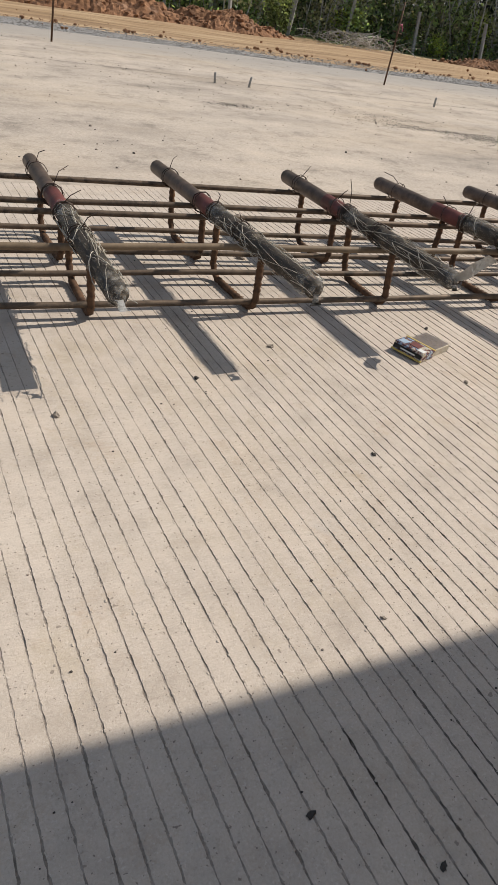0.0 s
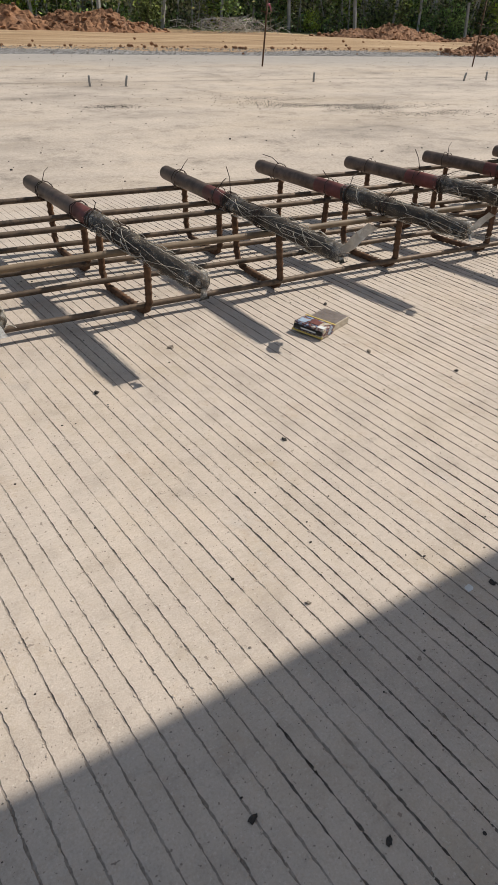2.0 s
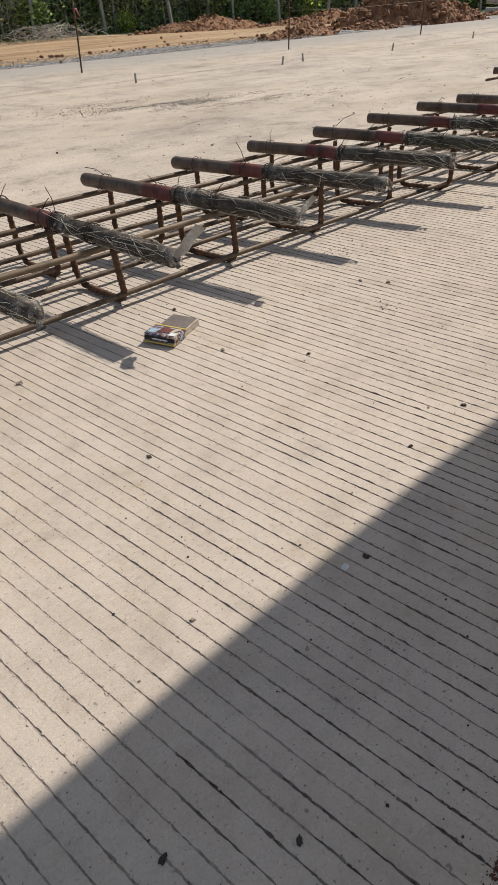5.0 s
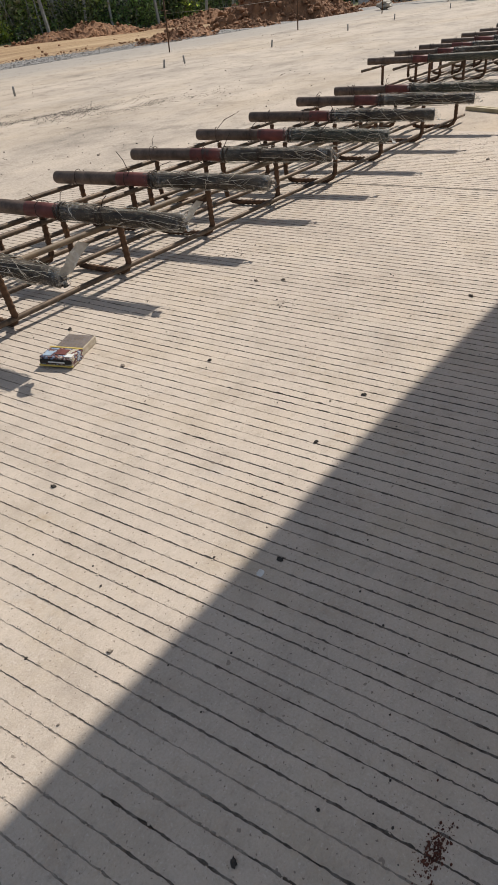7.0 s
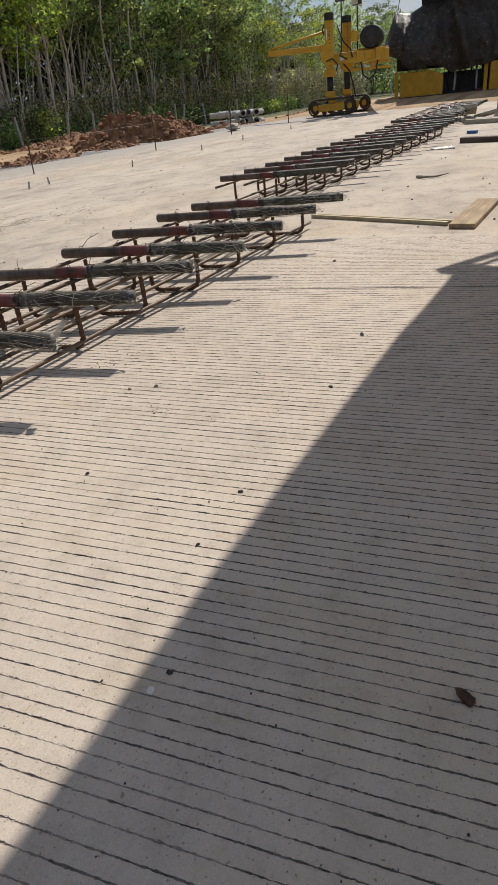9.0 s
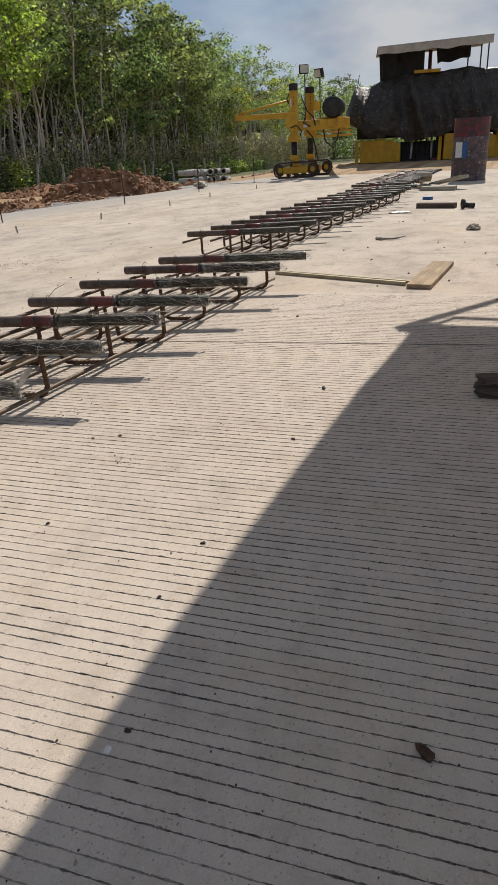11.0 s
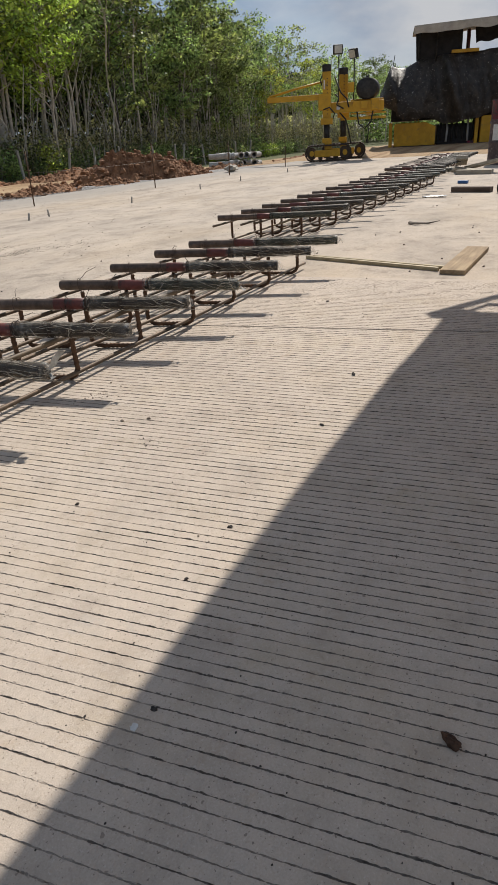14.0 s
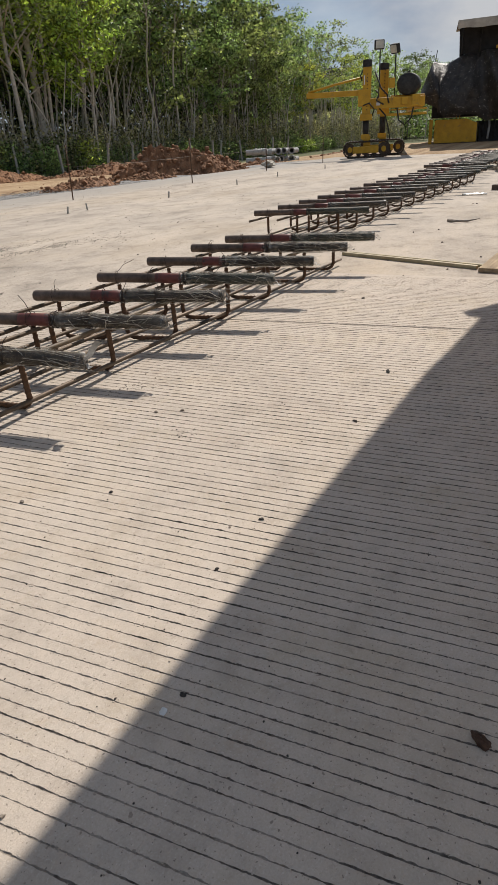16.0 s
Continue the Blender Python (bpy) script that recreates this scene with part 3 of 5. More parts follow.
# saw-cut joint across the slab
jt = obj("saw_cut_joint", [(2.19 - 0.185 * y + o, y, 0.0012 + 0.0003 * (o > 0)) for y in np.linspace(-2.5, 0.9, 30) for o in (-0.0022, 0.0022)],
         [(2 * k, 2 * k + 1, 2 * k + 3, 2 * k + 2) for k in range(29)], M_GROOVE, pavement)

xs = np.linspace(-2.0, 14.0, 60)
jl = obj("long_joint", [(x, 3.66 - 0.04 * x + 0.02 * noise.noise((x * 0.8, 0, 0)) + o, 0.0025) for x in xs for o in (-0.004 - 0.003 * noise.noise((x * 3, 1, 0)), 0.004)],
         [(2 * k, 2 * k + 1, 2 * k + 3, 2 * k + 2) for k in range(59)], M_GROOVE, pavement)

# ---- unseen roof, added to shade the place where the camera is held ----


def build_shade_roof():
    e = empty("sun_shelter", pose(0, 0, 0), "unseen flat tan canvas roof on four posts, added to cast the shade", "shelter")
    h = 1.9
    k = h / SUN.z
    ox, oy = SUN.x * k, SUN.y * k
    # sheet outline as its shadow lies on the slab, carried up along the sun's rays
    rim = [(-0.85, -2.75), (2.63, -2.75), (2.60, -0.99), (2.585, -0.84), (2.61, -0.785), (2.53, -0.688), (2.50, -0.693), (2.497, -0.738), (2.24, -0.730), (2.09, -0.723), (1.93, -0.712), (1.5, -0.706), (0.95, -0.700), (0.4, -0.712), (-0.85, -0.735)]
    rim = [(x + ox, y + oy) for x, y in rim]
    bm = bmesh.new()
    low = [bm.verts.new((x, y, h)) for x, y in rim]
    high = [bm.verts.new((x, y, h + 0.03)) for x, y in rim]
    bm.faces.new(low[::-1])
    bm.faces.new(high)
    for i in range(len(rim)):
        j = (i + 1) % len(rim)
        bm.faces.new((low[i], low[j], high[j], high[i]))
    part("shade_sheet", bm, M_CANVAS, e)
    # bars added for the thin shadow lines beyond the sheet's corner
    for a, b, r in (((2.51, -0.692), (3.3, -1.155), 0.022),
                    ((2.58, -0.80), (2.69, -0.855), 0.012), ((2.69, -0.845), (2.74, -2.7), 0.016), ((2.6, -1.9), (3.3, -1.155), 0.02)):
        tube("shadow_bar", [(a[0] + ox, a[1] + oy, h), (b[0] + ox, b[1] + oy, h)], r, M_BLACK, e)
    for px, py in ((rim[0][0] + 0.1, -2.5), (rim[1][0] - 0.1, -2.5), (rim[0][0] + 0.1, -1.75), (rim[1][0] - 0.1, -1.75)):
        tube("post", [(px, py, 0), (px, py, h)], 0.03, M_BLACK, e)


build_shade_roof()

# ---- dowel baskets ----


def stirrup_mesh(span, height):
    r, rb = 0.0067, 0.032
    pts = [(0, 0, height)]
    z = height
    while z > rb + 0.0062:
        z -= 0.0045
        pts.append((0, 0, max(z, rb)))
    for k in range(1, 9):
        a = math.pi / 2 * k / 8
        pts.append((0, rb - rb * math.cos(a), rb - rb * math.sin(a)))
    y = rb
    while y < span - rb - 0.0062:
        y += 0.0045
        pts.append((0, y, 0))
    for k in range(1, 9):
        a = math.pi / 2 * k / 8
        pts.append((0, span - rb + rb * math.sin(a), rb - rb * math.cos(a)))
    z = rb
    while z < height - 0.0062:
        z += 0.0045
        pts.append((0, span, z))
    v, f = tube_data(pts, r, 8, True, lambda k, j: 1.22 if (k + (j // 4) + (j % 4) // 2) % 3 == 0 else 0.95)
    me = bpy.data.meshes.new("stirrup")
    me.from_pydata([tuple(p) for p in v], [], f)
    me.materials.append(M_REBAR)
    me.shade_smooth()
    return me


def curl(rnd, c, axis, side, radius, n=26, turns=2.2, drift=0.02):
    """A loose wire wound round an axis."""
    up = axis.cross(side)
    p0 = rnd.uniform(0, 6.28)
    out = []
    for k in range(n):
        a = p0 + turns * 6.283 * k / n
        rr = radius * (1.03 + 0.10 * rnd.random())
        out.append(c + (side * math.cos(a) + up * math.sin(a)) * rr + axis * (drift * (k / n - 0.5) + rnd.uniform(-0.002, 0.002)))
    return out


def dowel_parts(near, far, e, rnd, detail):
    near, far = Vector(near), Vector(far)
    ax = (far - near).normalized()
    length = (far - near).length
    side = ax.cross(Vector((0, 0, 1))).normalized()
    R = 0.0165
    cut = rnd.uniform(0.50, 0.56)
    red0 = cut
    red1 = cut + rnd.uniform(0.10, 0.18)
    P = lambda f: near + ax * (length * f)
    body = tube("dowel_bar", [P(0.004), P(0.3), P(0.7), P(0.992), P(1.0)], [R, R, R, R, R * 0.86], M_DOWEL, e, 14, "dark steel dowel with a wrapped half", smooth=True)
    tube("paint_band", [P(red0 - 0.03), P(red0 + 0.04), P(red1)], [R * 1.025] * 3, M_RED, body, 14, "red oxide paint band")
    n = 26 if detail else 10
    coat = [P(k / n * cut) for k in range(n + 1)]
    gv = tube_data(coat, [R * (1.06 + 0.08 * noise.noise((k * 0.9, near.x * 9, 0))) for k in range(n + 1)], 12)
    obj("grease_sleeve", *gv, M_GREEN if rnd.random() < 0.12 else M_GREASE, body, "dark greasy coating", True)
    off = rnd.uniform(0, 50)
    rad = [R * (1.13 + 0.10 * noise.noise((k * 1.1, off, 0))) for k in range(n + 1)]
    rad[0] = R * 0.55
    wv = tube_data([P(-0.012)] + coat[1:], rad, 14, True, lambda k, j: 1 + 0.07 * noise.noise((k * 0.8 + off, j * 1.7, off)))
    w = obj("plastic_wrap", *wv, M_WRAP, body, "crumpled clear plastic film", True)
    w.visible_shadow = True
    # torn tail of film at the wrapped end
    if rnd.random() < (1.0 if detail else 0.45):
        t0 = P(-0.008) + Vector((0, 0, -0.006))
        dx, dz = rnd.uniform(-0.008, 0.014), rnd.uniform(-0.016, -0.001)
        fl = [t0 + side * 0.006, t0 - side * 0.006]
        for k in range(1, 5):
            c = t0 - ax * (0.005 * k) + Vector((dx * k / 2.5, 0, dz * k / 2.5 + 0.004 * math.sin(k * 2.1)))
            wd = 0.003 + 0.0022 * k * (0.4 + 0.6 * rnd.random())
            fl += [c + side * wd + Vector((0, 0, rnd.uniform(-0.003, 0.003))), c - side * wd]
        fb = bmesh.new()
        vs = [fb.verts.new(p) for p in fl]
        for k in range(4):
            fb.faces.new((vs[2 * k], vs[2 * k + 1], vs[2 * k + 3], vs[2 * k + 2]))
        bmesh.ops.solidify(fb, geom=fb.faces[:], thickness=0.0008)
        part("film_tail", fb, M_FLAP, body, "torn whitish film tail", True)
    # a loose ribbon of film standing up from the end
    if detail and 0.9 < near.x < 1.4:
        size = 1.0 if near.x < 1.2 else 0.7
        rb = bmesh.new()
        last = None
        for k in range(8):
            q = k / 7
            c = P(-0.004) + Vector((0.036 * q, -0.036 * q, 0.004 + 0.052 * q ** 1.2)) * size + Vector((0.004 * math.sin(q * 7), 0, 0))
            wd = Vector((-0.45, 0.45, 0.5 + 0.3 * math.sin(q * 5))) * (0.006 + 0.009 * q) * size
            pair = rb.verts.new(c - wd), rb.verts.new(c + wd)
            if last:
                rb.faces.new((last[0], last[1], pair[1], pair[0]))
            last = pair
        bmesh.ops.solidify(rb, geom=rb.faces[:], thickness=0.0006)
        part("film_ribbon", rb, M_FLAP, body, "loose whitish ribbon of film", True)
    # slack film bunched over the wrapped end
    if detail or rnd.random() < 0.7:
        sag = rnd.uniform(0.2, 1.0)
        pts = [P(0.05), P(0.02), P(0.0), P(-0.010) + Vector((0, 0, -0.002)), P(-0.020) + Vector((0, 0, -0.005 * sag)), P(-0.030) + Vector((0.003 * sag, 0, -0.012 * sag))]
        bg_v = tube_data(pts, [R * q * rnd.uniform(0.93, 1.1) for q in (1.14, 1.18, 1.18, 0.9, 0.6, 0.25)], 16, True,
                         lambda k, j: 1 + 0.30 * noise.noise((k * 1.3 + off, j * 0.9, off * 2)))
        obj("film_end", *bg_v, M_BAG, body, "slack clear film bunched over the end", True)
        cuff = tube_data([P(cut - 0.10 + 0.013 * k) for k in range(10)], [R * (1.16 + 0.14 * rnd.random()) for _ in range(9)] + [R * 1.04], 16, False,
                         lambda k, j: 1 + 0.16 * noise.noise((k * 0.7 + off, j * 1.1, off * 3)))
        obj("film_cuff", *cuff, M_BAG, body, "ruffled clear film at the start of the wrap", True)
    # ties: wire windings where the film is bound and at both supports
    wires = []
    for f, cnt in ((cut - 0.01, 3), (cut - rnd.uniform(0.14, 0.2), 2), (0.88, 1), (rnd.uniform(0.6, 0.7), 1)):
        for _ in range(cnt if detail else 1):
            wires.append(tube_data(curl(rnd, P(f + rnd.uniform(-0.012, 0.012)), ax, side, R * 1.2, 22, rnd.uniform(1.2, 2.4)), 0.0010 if detail else 0.0014, 4))
        if detail and rnd.random() < 0.8:
            c = P(f) + Vector((0, 0, R * 1.15))
            d = Vector((rnd.uniform(-1, 1), rnd.uniform(-1, 1), rnd.uniform(0.2, 1.1))).normalized()
            ln = rnd.uniform(0.02, 0.06)
            wires.append(tube_data([c, c + d * ln * 0.5 + Vector((0, 0, 0.006)), c + d * ln + Vector((rnd.uniform(-0.01, 0.01), rnd.uniform(-0.01, 0.01), rnd.uniform(-0.008, 0.008)))], 0.0009, 4))
    obj("tie_wire", *join(wires), M_WIRE, body, "rusty twisted tie wire", True)["kind"] = "stuff"
    if detail:
        loops = []
        for _ in range(64):
            f = rnd.uniform(0.03, cut - 0.03)
            loops.append(tube_data(curl(rnd, P(f), ax, side, R * 1.19, 14, rnd.choice((-1, 1, 1)) * rnd.uniform(0.04, 0.55) * rnd.random(), rnd.uniform(0.01, 0.15)), rnd.uniform(0.0002, 0.0009) * rnd.uniform(0.7, 1.0), 4))
        obj("film_crease", *join(loops), M_CREASE_GLINT, body, "pale folds of plastic film", True)["kind"] = "stuff"


def make_basket(dowels, label, seed, detail=True, z0=0.0, lo_ext=0.12, hi_ext=0.12):
    rnd = random.Random(seed)
    e = empty("dowel_basket", pose(0, 0, 0), label, "dowel basket", "dowel baskets on the slab")
    ZD = 0.142 + z0
    span_meshes = {}
    spots = []
    for (nx, ny), (fx, fy) in dowels:
        near, far = Vector((nx, ny, ZD + rnd.uniform(-0.004, 0.004))), Vector((fx, fy, ZD + rnd.uniform(-0.003, 0.005)))
        dowel_parts(near, far, e, rnd, detail)
        L = (far - near).length
        ang = math.degrees(math.atan2(fy - ny, fx - nx)) - 90
        spots.append((near, far))
        for f0, f1 in ((0.27, 0.53), (0.63, 0.89)):
            key = round((f1 - f0) * L, 2)
            if key not in span_meshes:
                span_meshes[key] = stirrup_mesh(key, 0.117)
            ob = new("stirrup", span_meshes[key])
            ob.parent = e
            p = near.lerp(far, f0)
            ob.matrix_local = pose(p.x + 0.012 + rnd.uniform(-0.004, 0.004), p.y, z0 + 0.0085, 0, rnd.uniform(-7, 3), ang + rnd.uniform(-3, 3))
    for f, z, r, mt in ((0.30, 0.026, 0.0062, M_RAIL), (0.50, 0.026, 0.0062, M_RAIL), (0.655, 0.026, 0.0062, M_RAIL), (0.86, 0.026, 0.0062, M_RAIL),
                        (0.36, 0.1155, 0.0068, M_BAMBOO), (0.61, 0.117, 0.0062, M_RAIL), (0.71, 0.117, 0.0062, M_RAIL), (0.935, 0.117, 0.0062, M_RAIL)):
        pts = [n.lerp(q, f) for n, q in spots]
        first, last = pts[0], pts[-1]
        line = []
        for k in range(-1, len(pts) + 1):
            t = (k + (0 if 0 <= k < len(pts) else 0)) / max(1, len(pts) - 1)
            p = first.lerp(last, t)
            if k == -1:
                p = first - (last - first).normalized() * (lo_ext + rnd.uniform(-0.04, 0.04))
            if k == len(pts):
                p = last + (last - first).normalized() * (hi_ext + rnd.uniform(-0.05, 0.05))
            src = pts[min(max(k, 0), len(pts) - 1)]
            line.append((p.x, 0.6 * p.y + 0.4 * src.y if 0 <= k < len(pts) else 0.6 * p.y + 0.4 * src.y, z0 + z + rnd.uniform(-0.002, 0.002)))
        tube("rail", line, r, mt, e, 8, "pale bamboo rod" if mt is M_BAMBOO else "long round steel bar")
    return e


DOWELS_1 = [((-0.24, -0.15), (-0.27, 0.60)), ((0.08, -0.15), (0.05, 0.60)), ((0.40, -0.15), (0.345, 0.59)), ((0.72, -0.14), (0.635, 0.59)), ((1.01, -0.115), (0.96, 0.545)),
            ((1.34, -0.11), (1.225, 0.53)), ((1.645, -0.11), (1.505, 0.51)), ((1.955, -0.095), (1.77, 0.48)), ((2.215, -0.13), (2.045, 0.46)),
            ((2.51, -0.14), (2.34, 0.47)), ((2.82, -0.15), (2.64, 0.47)), ((3.09, -0.17), (2.90, 0.46))]
make_basket(DOWELS_1, "rusty rebar cradle holding plastic-wrapped steel dowels", 11, True, 0.0, 1.2, 0.1)
DOWELS_2 = [((4.05 + 0.30 * k, 0.19 - 0.004 * k), (3.80 + 0.30 * k, 0.80 - 0.004 * k)) for k in range(13)]
make_basket(DOWELS_2, "long rebar cradle with wrapped dowels lying on the slab", 12, False)
DOWELS_3 = [((8.2 + 0.26 * k, 0.30 + 0.01 * k), (7.95 + 0.26 * k, 0.92 + 0.01 * k)) for k in range(14)]
make_basket(DOWELS_3, "far rebar cradle with wrapped dowels, stacked low", 13, False)

# ---- pebbles and crumbs on the slab ----
PEBBLES = [(0.693, -0.071, 0.010, 1), (0.526, -0.163, 0.008, 0), (0.721, -0.402, 0.007, 0), (0.582, -0.665, 0.006, 1), (0.423, -0.821, 0.008, 0),
           (0.506, -0.885, 0.008, 0), (0.778, -0.738, 0.009, 0), (0.991, -0.652, 0.009, 0), (1.10, -0.362, 0.009, 0), (1.007, -0.238, 0.009, 1),
           (1.134, -0.649, 0.010, 0), (1.461, -0.271, 0.009, 1), (1.877, -0.624, 0.012, 0), (1.557, -0.654, 0.009, 0), (0.30, -0.235, 0.011, 1),
           (0.79, 0.36, 0.020, 1), (1.06, -0.03, 0.009, 0), (1.43, -0.22, 0.008, 1), (2.6, -0.30, 0.012, 1), (3.35, -0.75, 0.012, 1)]
for k, (x, y, r, kind) in enumerate(PEBBLES):
    r *= 0.45 if k in (4, 5) else 0.40 if k in (6, 7, 10, 8) else 0.52
    v, f = rock_data((0, 0, r * 0.35), (r * 1.1, r * 0.75, r), k + 1, 0.6, 2, 0.75)
    ob = obj("pebble", v, f, M_STONE2 if kind else M_STONE)
    ob.matrix_world = pose(x, y, 0.0, 0, 0, k * 47)
    tagged(ob, "small %s pebble lying on the grooved concrete" % ("tan" if kind else "dark"), "pebble", "loose pebbles")
v, f = rock_data((0, 0, 0.0045), (0.0056, 0.0105, 0.0058), 41, 0.85, 3, 0.6)
ob = obj("soil_clod", v, f, M_CLOD)
ob.matrix_world = pose(0.862, -1.045, 0.0, 0, 0, 150)
tagged(ob, "crumbly dark brown clod of earth on shaded concrete", "clod")

# sun fleck inside the shade edge, painted as a flat white blob
v, f = rock_data((0, 0, 0.0006), (0.0052, 0.0040, 0.0016), 57, 0.6, 3, 0.5)
ob = obj("sun_fleck", v, f, M_WHITE)
ob.matrix_world = pose(0.750, -0.731, 0.0, 0, 0, 20)
tagged(ob, "thin whitish blob painted as a sun fleck on the shaded slab", "splash")


def crumbs(name, label, n, area, sizes, material, seed, gate=None):
    rnd = random.Random(seed)
    data = []
    while len(data) < n:
        x, y = rnd.uniform(*area[0]), rnd.uniform(*area[1])
        if gate and rnd.random() > gate(x, y):
            continue
        r = sizes[0] * (sizes[1] / sizes[0]) ** (rnd.random() ** 2.2)
        data.append(rock_data((x, y, r * 0.3), (r, r * rnd.uniform(0.6, 1), r), rnd.random() * 90, 0.7, 1, 0.5))
    ob = obj(name, *join(data), material)
    return tagged(ob, label, "grit", kind="stuff")


crumbs("grit", "scattered dark grit crumbs on the grooved slab", 1100, ((-0.2, 3.2), (-1.3, 0.7)), (0.0006, 0.0022), M_STONE, 3)
crumbs("grit", "scattered tan grit crumbs on the grooved slab", 500, ((-0.4, 4.2), (-1.5, 1.2)), (0.0007, 0.0026), M_STONE2, 4)
crumbs("grit", "gravel crumbs strewn over the dusty slab", 700, ((-1, 12), (0.9, 5.2)), (0.0014, 0.0065), M_STONE2, 5,
       lambda x, y: max(0.15, noise.noise((x * 0.5, y * 1.2, 4)) * 2.5))
crumbs("grit", "dark stone chips strewn over the dusty slab", 420, ((-1, 9), (0.9, 5.4)), (0.0014, 0.006), M_STONE, 6,
       lambda x, y: max(0.1, noise.noise((x * 0.6, y * 1.4, 14)) * 3))
crumbs("grit", "small gravel on the far slab beside the cradle", 150, ((3.0, 9.0), (-1.6, 0.0)), (0.002, 0.008), M_STONE2, 7)
crumbs("grit", "fine pale crumbs all over the dusty slab", 1800, ((-0.5, 9), (0.9, 5.6)), (0.0012, 0.0045), M_STONE2, 31)
crumbs("grit", "fine dark crumbs all over the dusty slab", 1100, ((-0.5, 8), (0.9, 5.6)), (0.0010, 0.0040), M_STONE, 32)
crumbs("grit_patch", "patch of fine dark grit spilt on the slab", 4400, ((1.8, 4.6), (1.5, 3.4)), (0.0009, 0.0042), M_STONE, 21,
       lambda x, y: math.exp(-((x - 2.95) / 0.55) ** 2 - ((y - 2.25 + 0.5 * (x - 2.95)) / 0.24) ** 2) * max(0.03, 0.4 + 1.5 * noise.noise((x * 2.2, y * 7, 3))))
crumbs("grit_patch", "patch of fine dark grit spilt on the slab", 650, ((1.1, 2.0), (2.3, 3.0)), (0.0008, 0.0034), M_STONE, 22,
       lambda x, y: math.exp(-((x - 1.556) / 0.11) ** 2 - ((y - 2.578) / 0.06) ** 2))
crumbs("grit_patch", "fine tan grit spilt beside the cradle", 90, ((1.35, 1.75), (-0.18, 0.05)), (0.0007, 0.003), M_STONE2, 23,
       lambda x, y: math.exp(-((x - 1.55) / 0.06) ** 2 - ((y + 0.06) / 0.04) ** 2))
crumbs("soil_crumbs", "reddish brown soil crumbs trodden on the slab", 420, ((0.520, 0.680), (-1.083, -0.923)), (0.0004, 0.0016), M_REDSOIL, 8,
       lambda x, y: math.exp(-((x - 0.600) / 0.018) ** 2 - ((y + 1.003) / 0.0065) ** 2) + 0.0012)
crumbs("grit_patch", "small spill of dark crumbs on grooves", 26, ((1.28, 1.44), (-0.41, -0.28)), (0.0008, 0.0024), M_STONE, 24,
       lambda x, y: math.exp(-((x - 1.355) / 0.02) ** 2 - ((y + 0.345) / 0.02) ** 2))
rg = random.Random(61)
data = []
for _ in range(24000):
    y = rg.uniform(-1.25, 0.25) if rg.random() < 0.7 else rg.uniform(-1.1, -0.4)
    k = rg.randrange(48, 146)
    u = GROOVES[k] + groove_drift(k, y) + rg.choice((-1, 1, 1)) * rg.uniform(0.0008, 0.0028)
    r = rg.uniform(0.0003, 0.0011) if rg.random() < 0.85 else rg.uniform(0.0009, 0.0016)
    data.append(rock_data((u - SKEW * y, y, r * 0.2), (r, r * rg.uniform(0.7, 1.6), r), rg.random() * 90, 0.6, 1, 0.5))
tagged(obj("paste_crumbs", *join(data), M_CONC), "pale cement crumbs thrown up beside the grooves", "crumbs", kind="stuff")
crumbs("shoulder_gravel", "grey crushed gravel along the slab edge", 8000, ((-2, 14), (4.8, 7.0)), (0.003, 0.008), M_GRAVEL, 9,
       lambda x, y: 1.0 if 0.0 < y - EDGE(x) < 0.85 and x < 8.5 else 0.0)
crumbs("clay_clods", "red clay clods bordering the haul road", 620, ((-2, 14), (5.4, 7.8)), (0.005, 0.030), M_SOIL, 10,
       lambda x, y: 1.0 if 0.85 < y - EDGE(x) < 1.05 else 0.02)

